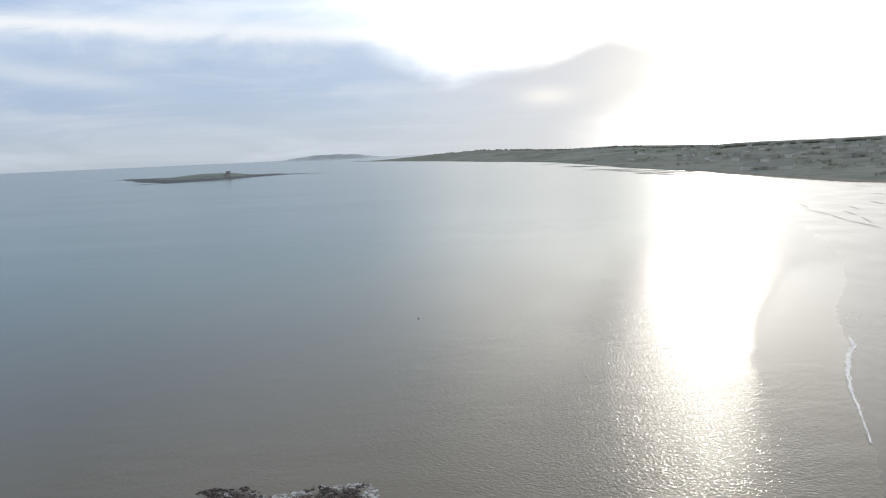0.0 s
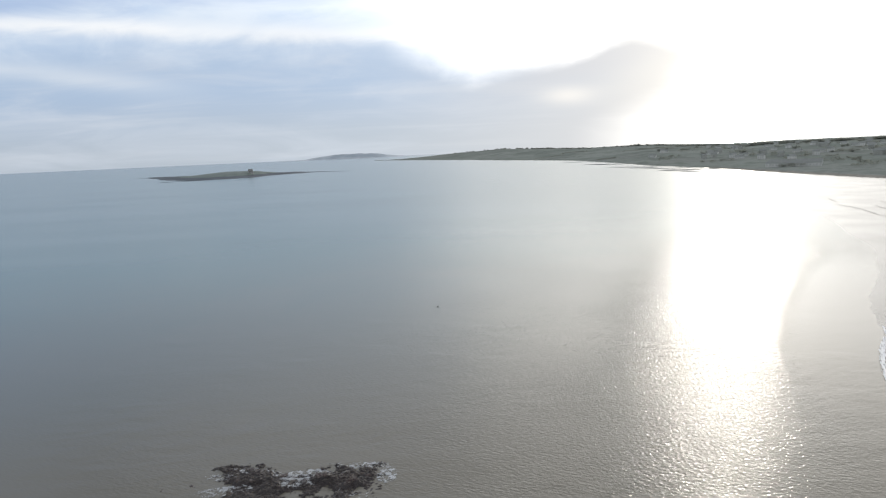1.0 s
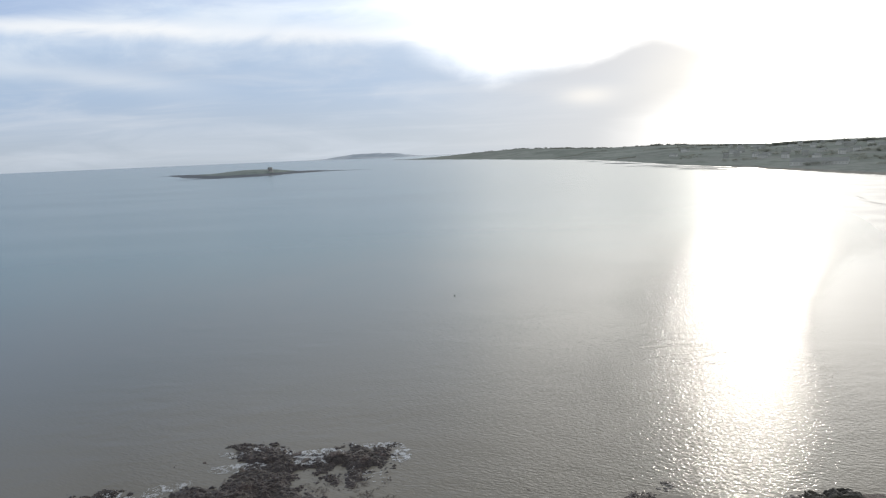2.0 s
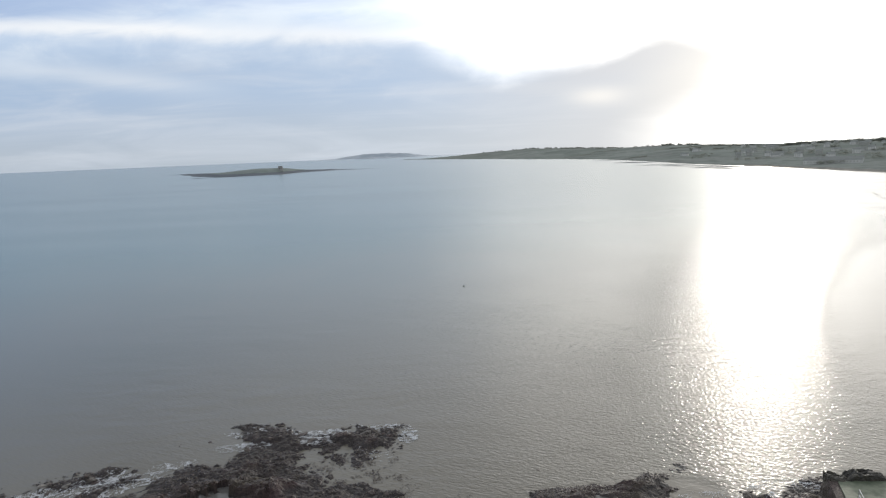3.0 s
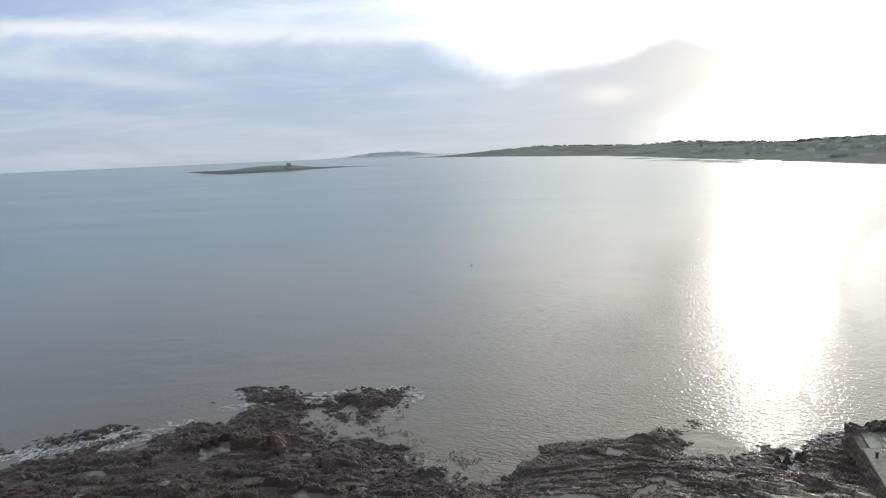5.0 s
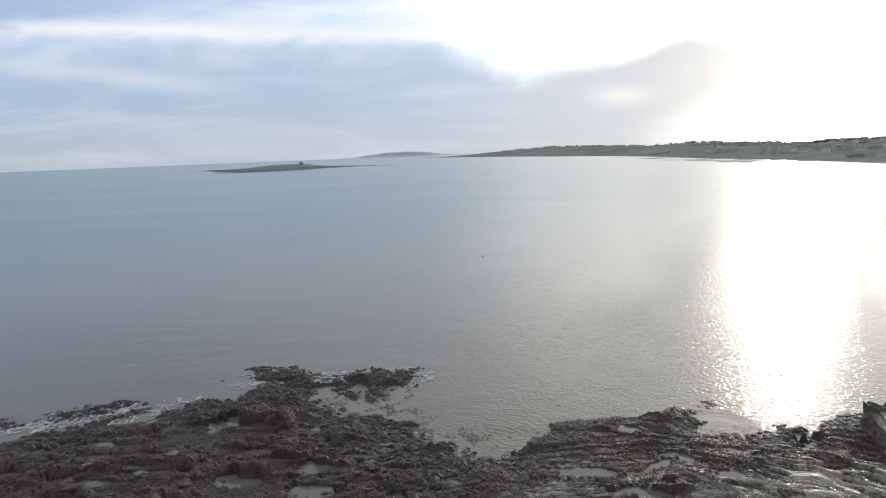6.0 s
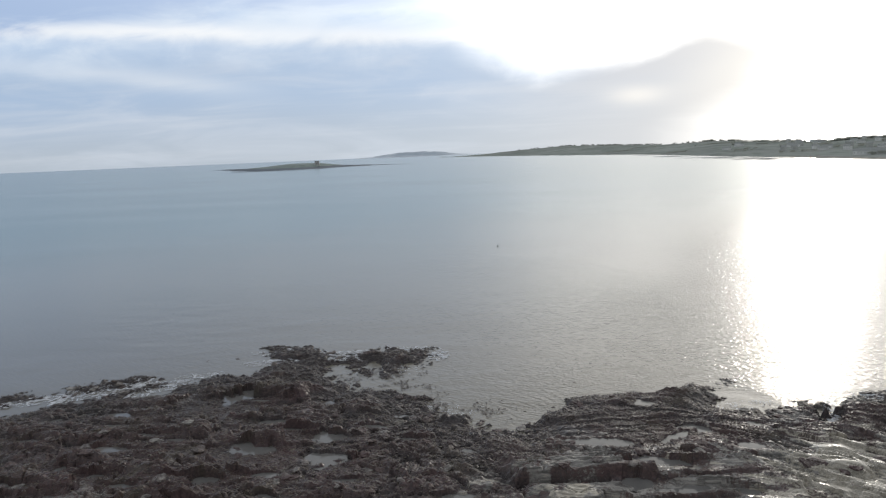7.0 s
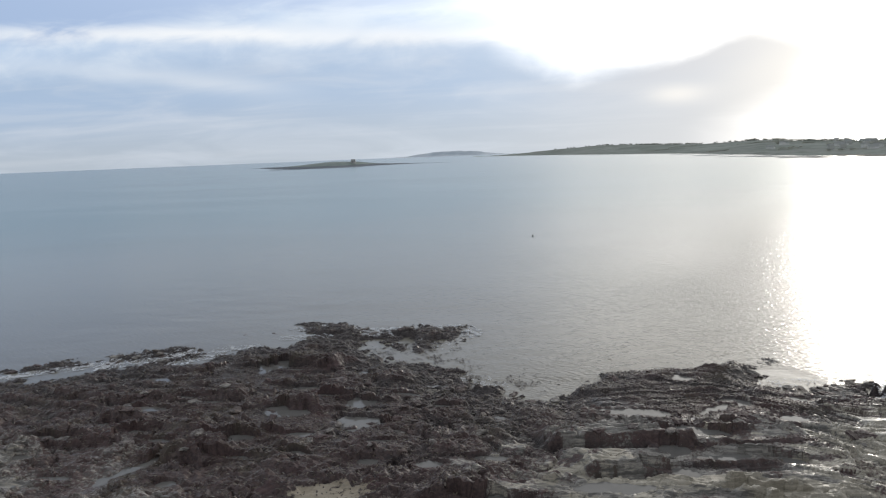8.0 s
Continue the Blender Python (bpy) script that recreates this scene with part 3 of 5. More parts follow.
def shore_height(x, y):
    """Height and cover of the foreshore."""
    wx, wy = x + 1.3 * fbm(x / 4, y / 4, 3, 40), y + 1.3 * fbm(x / 4, y / 4, 3, 44)
    d = np.maximum(inside_distance(wx, wy, SHORE), inside_distance(wx, wy, ISLET))
    for ring in SKERRIES:
        d = np.maximum(d, inside_distance(wx, wy, ring) - 0.2)
    base = np.where(d > 0, 0.16 * np.minimum(d, 5) + 0.035 * np.clip(d - 5, 0, 40), 0.20 * d)
    base = base + 0.16 * np.clip(30 - y, 0, 30) * fade(32, 20, y)
    base = base + 0.26 * fade(1.3, 0.5, np.hypot((wx + 16.5) / 6.5, (wy - 62.2) / 4.0)) * fade(0.3, -0.6, d) + 0.18 * fade(1.2, 0.6, np.hypot((wx + 9.5) / 4, (wy - 56.6) / 2.2)) * fade(0.3, -0.6, d)
    right = fade(-4, 4, x)
    big, lot_big = cells(wx / 2.7, wy / 1.7, 3)
    mid, lot_mid = cells(wx / 1.15, wy / 0.8, 10)
    small, lot_small = cells(x / 0.55, y / 0.45, 23)
    rough = 0.28 * fbm(x / 3.2, y / 3.2, 4, 1) + 0.36 * big * (lot_big - 0.4) + 0.27 * mid * (lot_mid - 0.35) + 0.25 * small * (lot_small - 0.3)
    rough = rough + 0.07 * fbm(x / 0.4, y / 0.4, 2, 5)
    # tilted beds: gentle towards the sea, steep towards the land, broken into long blocks
    swing = -0.10 * x + 0.75 * np.log1p(np.exp((x - 14) / 1.2)) * 1.2
    block, lot_block = cells(wx / 6.0 + 0.15 * wy, (y + swing) / 1.5, 29)
    lie = y + swing + 0.6 * fbm(x / 9, y / 9, 3, 50) + 0.7 * lot_block
    s, s1 = lie / 1.35, lie / 0.47
    saw, saw1 = 1 - (s - np.floor(s)), 1 - (s1 - np.floor(s1))
    bed = np.clip(0.45 + 0.6 * fbm(x / 6, y / 4, 2, 55), 0, 1)
    beds = 0.40 * (fade(0.0, 0.12, 1 - saw) * saw - 0.25) + 0.15 * (fade(0.0, 0.25, 1 - saw1) * saw1 - 0.3) + 0.25 * (lot_block - 0.45) * np.minimum(block * 2.5, 1)
    leaf = np.abs(value_noise(x / 2.6 + 0.3 * y, lie / 0.38, 53) - 0.5) * 2
    leaf1 = value_noise(x / 4.5, lie / 0.26, 54)
    beds = beds + 0.22 * (leaf - 0.5) + 0.12 * (leaf1 - 0.5)
    strata = right * fade(1.0, 4.0, d)
    z = base + rough * (1 - 0.35 * right - 0.40 * strata) + right * fade(0.3, 3, d) * bed * beds
    s2 = (y + 0.25 * x + 0.8 * fbm(x / 6, y / 6, 3, 52)) / 2.1
    saw2 = 1 - (s2 - np.floor(s2))
    z = z + (1 - right) * fade(1, 6, d) * 0.34 * np.clip(0.5 + 0.8 * fbm(x / 5, y / 5, 2, 59), 0, 1) * (fade(0, 0.2, 1 - saw2) * saw2 - 0.3)
    # knobs and clefts where the beds have broken up
    knob, lot_knob = cells(wx / 1.9 + 0.35 * wy, wy / 1.1, 12)
    cleft = 1 - np.abs(fbm(wx / 2.4, wy / 1.5, 3, 47))
    z = z + fade(0.8, 4, d) * ((0.24 - 0.14 * right) * knob * (lot_knob - 0.4) - (0.34 - 0.20 * right) * fade(0.86, 1.0, cleft) + (0.11 - 0.05 * right) * fbm(x / 0.8, y / 0.55, 3, 37))
    # ledges: the beds break off in steps
    dip = 0.10 * y - 0.02 * x + 0.5 * lot_block
    step = 0.24 + 0.06 * fbm(x / 8, y / 8, 2, 48)
    lift = (z + dip) / step
    part_up = lift - np.floor(lift)
    ledge = (np.floor(lift) + fade(0.72, 1.0, part_up)) * step - dip + 0.05 * fbm(x / 0.45, y / 0.3, 2, 21)
    z = z + (ledge - z) * (0.45 - 0.1 * fade(-6, 3, x)) * fade(0.5, 3, d)
    # blunt masses of rock at the water's edge
    for cx, cy, rx, ry, h in ((-25, 57.6, 4.0, 2.2, 0.5), (8.5, 57.2, 6.5, 1.8, 0.45), (14, 59.2, 3.4, 1.4, 0.6), (-17, 69.2, 5, 1.2, 0.22), (-29, 69.4, 3.5, 0.9, 0.22),
                              (3, 54, 4, 2, 0.4), (-40, 55, 8, 1.8, 0.35), (26.5, 55, 3, 2.5, 0.5), (-7, 52.6, 1.4, 1.2, 0.5)):
        q = np.hypot((wx - cx) / rx, (wy - cy) / ry)
        z = z + h * fade(1.15, 0.7, q)
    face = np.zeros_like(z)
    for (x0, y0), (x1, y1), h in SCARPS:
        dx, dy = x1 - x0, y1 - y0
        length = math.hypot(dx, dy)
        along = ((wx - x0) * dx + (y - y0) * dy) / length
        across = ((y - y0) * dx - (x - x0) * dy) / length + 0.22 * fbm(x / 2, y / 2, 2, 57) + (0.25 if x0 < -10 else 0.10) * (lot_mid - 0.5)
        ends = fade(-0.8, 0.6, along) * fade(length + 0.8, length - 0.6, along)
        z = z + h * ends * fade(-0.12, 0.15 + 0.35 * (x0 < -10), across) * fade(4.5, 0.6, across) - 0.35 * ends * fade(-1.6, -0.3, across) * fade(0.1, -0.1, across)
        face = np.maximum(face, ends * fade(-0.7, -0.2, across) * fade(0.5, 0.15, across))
    # the smooth greenish slab and the wedge of pale rock
    for cx, cy, rx, ry, h in ((10, 37.2, 5.5, 1.9, 0.45),):
        q = np.hypot((wx - cx) / rx, (wy - cy) / ry)
        z = z * (1 - 0.55 * fade(1.1, 0.8, q)) + fade(1.15, 0.75, q) * (0.55 * base + h * 0.7 + 0.3 * beds + 0.4 * (ledge - base) + 0.5 * knob * (lot_knob - 0.35) + 0.22 * fbm(x / 0.9, y / 0.9, 3, 61))
    # a fan of thin wet slabs that lie gently towards the sea, stepped down in clean edges towards the land
    fan = np.maximum(fade(12.4, 14.8, wx) * fade(57, 52.5, wy + 0.1 * x), 0.8 * fade(5.2, 6.6, wx) * fade(42.6, 43.6, wy) * fade(48.2, 46.6, wy))
    fan = fan * fade(0.4, 2.5, d) * fade(-0.22, 0.10, fbm(wx / 3.0, (wy + 0.6 * wx) / 1.7, 4, 58) + 0.10 + 0.28 * fade(18, 21, x))
    wedge = inside_distance(wx, y, WEDGE)
    chip, lot_chip = cells(wx / 1.5, lie / 0.75, 33)
    thin = lie + 0.4 * lot_chip + 0.10 * fbm(x / 2, y / 2, 2, 34)
    fan = np.maximum(fan, fade(-0.4, 0.4, wedge))
    s3, s4 = thin / 0.74, thin / 0.29
    slabs = base + 0.16 + 0.10 * (1 - (s3 - np.floor(s3))) + 0.05 * (1 - (s4 - np.floor(s4))) + 0.42 * (lot_block - 0.5) * np.minimum(block * 3, 1) + 0.26 * (lot_chip - 0.5) * np.minimum(chip * 3, 1) - 0.16 * fade(0.30, 0.0, chip) + 0.03 * fbm(x / 0.7, y / 0.5, 3, 26)
    slabs = slabs + 0.28 * fade(-0.2, 1.2, wedge)
    z = z + (slabs - z) * fan
    # broad lens-shaped sheets of smooth wet rock between the rough edges
    lens = value_noise((0.74 * x - 0.67 * y) / 1.5, (y + swing) / 0.52, 71)
    sheen = fade(0.55, 0.68, lens + 0.12 * fade(-0.2, 0.8, wedge) + 0.10 * fbm(x / 0.8, y / 0.8, 2, 72)) * fan * fade(16.4, 18.4, x) * fade(50.2, 48.8, y)
    z = z + (base + 0.30 + 0.42 * (lot_block - 0.5) * np.minimum(block * 3, 1) + 0.04 * lens + 0.28 * fade(-0.2, 1.2, wedge) - z) * sheen
    # a narrow gully that lets the swell in as far as the wedge
    gut = np.abs(x - gully_line(y) + 1.3 * fbm(x / 1.2, y / 0.8, 3, 65)) / (0.5 + 0.5 * lot_small)
    z = z + (-0.12 + 0.2 * fade(53.4, 52.4, y) - np.maximum(z, -0.12)) * fade(2.4, 0.6, gut) * fade(52.6, 53.8, y)
    sand = fade(1.15, 0.75, np.hypot((wx + 14.1) / 2.7, (wy - 34.3) / 1.7) + 0.45 * fbm(x / 1.2, y / 0.9, 3, 73))
    z = z * (1 - 0.8 * sand) + 0.8 * sand * 0.95
    for cx, cy, rx, ry, a, level in POOLS:
        c, sn = math.cos(radians(a)), math.sin(radians(a))
        wob = 0.6 * min(rx, ry)
        px, py = x + 1.5 * wob * fbm(x / 1.1, y / 0.7, 3, 33) - cx, y + wob * fbm(x / 0.9, y / 0.7, 3, 36) - cy
        q = np.hypot((px * c + py * sn) / rx, (py * c - px * sn) / ry)
        z = np.where(q < 1.7, np.maximum(z, level - 0.06 + 0.08 * fade(2.2, 1.2, q) + 0.22 * small * lot_small), z)
        z = np.where(q < 1.1, np.minimum(z, level + 0.5 * (q - 1.0)), z)
        z = np.where((q >= 1.1) & (q < 3.4) & (py < 0.2 * ry), np.minimum(z, level + 0.05 + 0.16 * (q - 1.1) + 0.10 * small * lot_small), z)
    weed = 1.0 - 0.55 * right * fade(51, 44, y) - 0.25 * right * fade(14, 20, x) - 0.2 * fade(42, 34, y) - 0.34 * fade(-25, -31, x) * fade(41, 37, y) + 0.40 * fbm(x / 3.5, y / 3.5, 3, 15)
    # Extra paleness beyond x = 13 puts the strata's wet glints into the colour.
    pale = 0.12 + 0.40 * right * fade(50, 38, y) * lot_block + 0.35 * fade(13, 18, x) * fade(50, 44, y) + 0.26 * fade(-25, -31, x) * fade(42, 37, y)
    for cx, cy, rx, ry in ((10, 37.2, 5.5, 1.9), (25, 52, 1.5, 0.6)):
        q = fade(1.2, 0.7, np.hypot((wx - cx) / rx, (wy - cy) / ry))
        pale, weed = pale + 0.6 * q, weed - 0.6 * q
    mottle = fade(-9, -5, x) * fade(7, 3, x) * fade(46, 41, y) * fade(0.0, 0.5, fbm(x / 1.3, y / 0.8, 3, 63) + 0.15)
    # land-facing scarps get more of the dark cover and less of the pale tone
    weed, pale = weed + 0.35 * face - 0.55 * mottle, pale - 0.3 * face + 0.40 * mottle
    clean = fan * fade(0.35, 0.6, 0.55 * value_noise(x / 1.2, lie / 0.42, 27) + 0.45 * lot_chip + 0.25 * fade(-0.2, 0.6, wedge) + 0.04 + 0.12 * fade(16, 19, x))
    # Step shade put into the colour: dark lines along slab edges, and dark joints.
    seam = fade(0.22, 0.06, s3 - np.floor(s3)) + fade(0.90, 0.98, s3 - np.floor(s3)) + 0.5 * fade(0.30, 0.1, s4 - np.floor(s4)) + fade(0.22, 0.05, chip)
    clean = clean * (1 - np.minimum(seam, 1) * (1 - 0.6 * fade(-0.2, 0.6, wedge)))
    clean = np.maximum(clean, sheen)
    weed, pale = weed - 0.75 * clean + 0.25 * fan - 0.5 * sheen, pale + 0.66 * clean
    wet = 0.2 + 0.8 * fan
    return z, {"weed": weed, "pale": pale, "sand": sand, "wet": wet, "sheen": sheen, "low": fade(1.15, 0.55, z + 0.35 * fbm(x / 2.5, y / 2.5, 3, 22))}


def build_shore():
    x, y = np.meshgrid(graded(-60, 33, 0.105, -104, 110, 1.05, 0.7), graded(31.0, 74, 0.10, -60, 80, 1.03, 0.6))
    z, marks = shore_height(x, y)
    top = np.maximum.reduce([z[:-1, :-1], z[1:, :-1], z[:-1, 1:], z[1:, 1:]])
    cx, cy = (x[:-1, :-1] + x[1:, 1:]) / 2, (y[:-1, :-1] + y[1:, 1:]) / 2
    main = inside_distance(cx, cy, SHORE)
    owner = np.zeros(cx.shape, int)
    best = main
    for k, ring in enumerate([ISLET, *SKERRIES], 1):
        d = inside_distance(cx, cy, ring)
        owner, best = np.where((d > best) & (main < 0.3), k, owner), np.maximum(best, d)
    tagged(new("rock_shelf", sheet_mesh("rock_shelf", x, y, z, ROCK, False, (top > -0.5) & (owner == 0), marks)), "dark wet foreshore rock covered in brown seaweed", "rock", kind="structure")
    tagged(new("rock_islet", sheet_mesh("rock_islet", x, y, z, ROCK, False, (top > -0.5) & (owner == 1), marks)), "low weedy rock islet awash at the point", "rock")
    for k in range(2, 2 + len(SKERRIES)):
        tagged(new("skerry", sheet_mesh("skerry", x, y, z, ROCK, False, (top > -0.5) & (owner == k), marks)), "dark skerry breaking the surf off the shelf", "rock", "skerries")
    for cx, cy, rx, ry, a, level in POOLS:
        bm = bmesh.new()
        bmesh.ops.create_circle(bm, cap_ends=True, segments=40, radius=1.0)
        for v in bm.verts:
            k = 1.25 + 0.12 * noise.noise((v.co.x * 2 + cx, v.co.y * 2, cy))
            v.co = Vector((v.co.x * rx * k, v.co.y * ry * k, 0))
        ob = new("tide_pool", mesh_of("tide_pool", bm, POOL))
        ob.matrix_world = pose(cx, cy, level, 0, 0, a)
        tagged(ob, "still shallow tide pool lying between dark rocks", "pool", "tide pools")


build_shore()


# ---- loose rocks, weed and foam ----
def rock_meshes(name, count, mat, flat, seed):
    made = []
    for k in range(count):
        bm = bmesh.new()
        bmesh.ops.create_icosphere(bm, subdivisions=2, radius=1.0)
        for v in bm.verts:
            q = v.co * 1.1 + Vector((seed + 7.7 * k, 3.1 * k, 0))
            v.co *= 0.8 + 0.45 * noise.noise(q) + 0.25 * noise.cell(q * 1.3)
            v.co.z *= flat
        bm.normal_update()
        made.append(mesh_of(name, bm, mat))
    return made


def height_at(points):
    px = np.array([p[0] for p in points], float).reshape(1, -1)
    py = np.array([p[1] for p in points], float).reshape(1, -1)
    return shore_height(px, py)[0].ravel()


def scatter_rocks():
    rnd = random.Random(11)
    meshes = rock_meshes("boulder", 7, BOULDER, 0.42, 1.0)
    spots = []
    # along the water's edge, in shallows and among the weed
    edge = ((-9, 56.2, 4.5, 1.8, 26, 0.15, 0.4), (-3.8, 52.2, 1.8, 1.2, 16, 0.15, 0.4), (-50, 58, 7, 2.2, 16, 0.2, 0.5), (-44, 59.5, 6, 1.6, 12, 0.15, 0.45), (-33, 68, 4, 2.2, 10, 0.2, 0.6),
            (-22, 70.5, 9, 1.2, 22, 0.2, 0.5), (20, 55, 5, 1.6, 26, 0.2, 0.45), (17, 59.0, 1.6, 0.5, 8, 0.25, 0.5), (27, 57.2, 3.5, 1.2, 20, 0.2, 0.5), (32.3, 60.2, 2.2, 1.0, 16, 0.2, 0.45))
    stones = ((4.0, 62.6, 0.28), (-38.9, 68.6, 0.3), (-35.6, 69.3, 0.34), (-34.9, 69.1, 0.24), (1.6, 56.4, 0.26), (7.2, 59.6, 0.3), (-1.2, 55.6, 0.2), (-5.4, 57.4, 0.24))
    shelf = ((3, 57.2, 4, 0.9, 12, 0.15, 0.4), (-10, 46, 9, 7, 46, 0.2, 0.5), (7.5, 45.5, 7, 4, 26, 0.2, 0.5), (-32, 42, 9, 6, 24, 0.3, 0.7), (20, 45, 4, 4, 14, 0.25, 0.6), (-57, 53, 4, 2, 10, 0.2, 0.5))
    for cx, cy, rx, ry, count, lo, hi in edge + shelf:
        for _ in range(count):
            spots.append((cx + rnd.uniform(-1, 1) * rx, cy + rnd.uniform(-1, 1) * ry, rnd.uniform(lo, hi)))
    spots += stones
    for (x, y, size), z in zip(spots, height_at(spots)):
        if abs(x - gully_line(y)) < 1.1 and 52 < y < 60 and x > 20:
            continue
        if z < -0.18 - size * 0.2 and (x, y, size) not in stones:
            continue
        ob = new("boulder", rnd.choice(meshes))
        ob.matrix_world = pose(x, y, max(z, -0.1) + size * 0.12, rnd.uniform(-12, 12), rnd.uniform(-12, 12), rnd.uniform(0, 360)) @ Matrix.Diagonal((size * rnd.uniform(0.9, 1.7), size, size, 1))
        tagged(ob, "dark wet weed-stained boulder lying on the foreshore", "rock", "loose shore rocks")


def strips_mesh(name, rows, mat):
    """Many little upturned strips in one mesh: place, heading, length, width, rise."""
    rows = np.array(rows)
    x, y, z, a, ln, w, r = rows.T
    c, sn = np.cos(a), np.sin(a)
    steps = ((0, -1, 0), (0, 1, 0), (0.55, 0.8, 1.0), (0.55, -0.8, 1.0), (1, 0.25, 0.55), (1, -0.25, 0.55))
    co = np.stack([np.stack([x + c * ln * p - sn * w * q, y + sn * ln * p + c * w * q, z + r * k], -1) for p, q, k in steps], 1).reshape(-1, 3)
    at = (np.arange(len(rows)) * 6)[:, None]
    faces = np.concatenate([at + np.array([0, 1, 2, 3]), at + np.array([3, 2, 4, 5])]).tolist()
    me = bpy.data.meshes.new(name)
    me.from_pydata(co.tolist(), [], faces)
    me.materials.append(mat)
    return me


def build_weed():
    rng = np.random.RandomState(5)
    n = 170000
    x, y = rng.uniform(-58, 30, n), rng.uniform(31, 74, n)
    z, marks = shore_height(x.reshape(1, -1), y.reshape(1, -1))
    z, cover = z.ravel(), marks["weed"].ravel()
    keep = (z > 0.02) & (cover + 0.3 * fbm(x / 2, y / 2, 3, 8) > 0.72) & (marks["sand"].ravel() < rng.uniform(0.3, 1.1, n)) & (marks["sheen"].ravel() < 0.5)
    x, y, z = x[keep], y[keep], z[keep]
    m = len(x)
    rows = np.stack([x, y, z - 0.01, rng.uniform(0, 6.28, m), rng.uniform(0.10, 0.36, m), rng.uniform(0.02, 0.06, m), rng.uniform(0.015, 0.09, m)], -1)
    # tufts just awash in the shallows
    fx, fy = np.concatenate([rng.normal(-15, 4.5, 2600), rng.normal(-7.5, 3.2, 1500), rng.normal(20, 2.4, 500)]), np.concatenate([rng.normal(62, 2.4, 2600), rng.normal(55.4, 1.5, 1500), rng.normal(56, 1.2, 500)])
    fz = shore_height(fx.reshape(1, -1), fy.reshape(1, -1))[0].ravel()
    awash = (fz < 0.02) & (fz > -0.7) & (fbm(fx / 1.2, fy / 0.9, 3, 62) > 0.10)
    fx, fy = fx[awash], fy[awash]
    m = len(fx)
    rows = np.concatenate([rows, np.stack([fx, fy, np.full(m, 0.03), rng.uniform(0, 6.28, m), rng.uniform(0.10, 0.30, m), rng.uniform(0.02, 0.06, m), rng.uniform(0.01, 0.05, m)], -1)])
    tagged(new("seaweed", strips_mesh("seaweed", rows, WEED)), "brown bladder wrack fronds draped over the rocks", "seaweed", kind="stuff")


def build_foam():
    """Torn lace of foam where the swell breaks on the rocks."""
    rng = np.random.RandomState(9)
    for cx, cy, rx, ry, turn, n in ((-56.4, 52.6, 3.2, 0.9, 38, 1300), (-54.0, 54.4, 3.4, 0.9, 34, 1500), (-50.5, 56.4, 3.4, 1.0, 42, 1900), (-47, 57.4, 3.2, 1.1, 46, 1900), (-44.6, 60.4, 3.2, 1.1, 40, 1900),
                                  (-42.6, 59.4, 3.4, 1.2, 44, 2300), (-40.2, 58.8, 2.8, 1.0, 48, 1800), (-38.4, 61.8, 1.4, 2.4, 0, 700), (-36.6, 63.6, 2.2, 0.8, 30, 800), (-31, 67.8, 3.5, 1.1, 8, 1300),
                                  (-32.4, 71.0, 2.4, 0.7, -10, 500), (-27.5, 71.8, 4, 0.9, -12, 1400), (-21.6, 71.0, 3.2, 1.5, 8, 3600), (-22.5, 68.8, 2.4, 0.8, 0, 900), (-14.6, 73.2, 3.4, 0.8, 0, 1300), (-11.2, 70.8, 1.2, 1.9, 0, 1500),
                                  (-14.5, 66.0, 3, 1.2, -20, 200), (-8, 55.6, 3, 1.2, -30, 160), (25.2, 56.2, 0.6, 2.4, -22, 700), (27.5, 59.8, 4, 0.9, 5, 360), (20, 57.6, 4, 0.9, 10, 300), (30.2, 59.6, 0.8, 1.4, 0, 200)):
        n = int(n * 2.6)
        a, q = rng.uniform(0, 6.28, n), np.sqrt(rng.uniform(0, 1, n))
        px, py = rx * q * np.cos(a), ry * q * np.sin(a)
        c, sn = math.cos(radians(turn)), math.sin(radians(turn))
        x, y = cx + px * c - py * sn, cy + px * sn + py * c
        lace = (rng.uniform(0, 1, n) < 0.05) | (np.abs(fbm(x / 1.6 - y / 2.2, y / 1.1 + x / 2.5, 3, 28)) < 0.075) | ((fbm(x / 2.2, y / 1.6, 2, 31) > 0.65) & (rng.uniform(0, 1, n) < 0.4))
        x, y = x[lace], y[lace]
        m = len(x)
        z = np.maximum(0.05, shore_height(x.reshape(1, -1), y.reshape(1, -1))[0].ravel() + 0.02)
        low = z < 0.35
        x, y, z, m = x[low], y[low], z[low], int(low.sum())
        rows = np.stack([x, y, z, radians(turn) + rng.normal(0.5, 0.6, m), rng.uniform(0.08, 0.42, m), rng.uniform(0.006, 0.030, m), rng.uniform(0.004, 0.025, m)], -1)
        tagged(new("sea_foam", strips_mesh("sea_foam", rows, FOAM)), "torn white foam washing round the rocks", "foam", kind="stuff")


scatter_rocks()
build_weed()
build_foam()


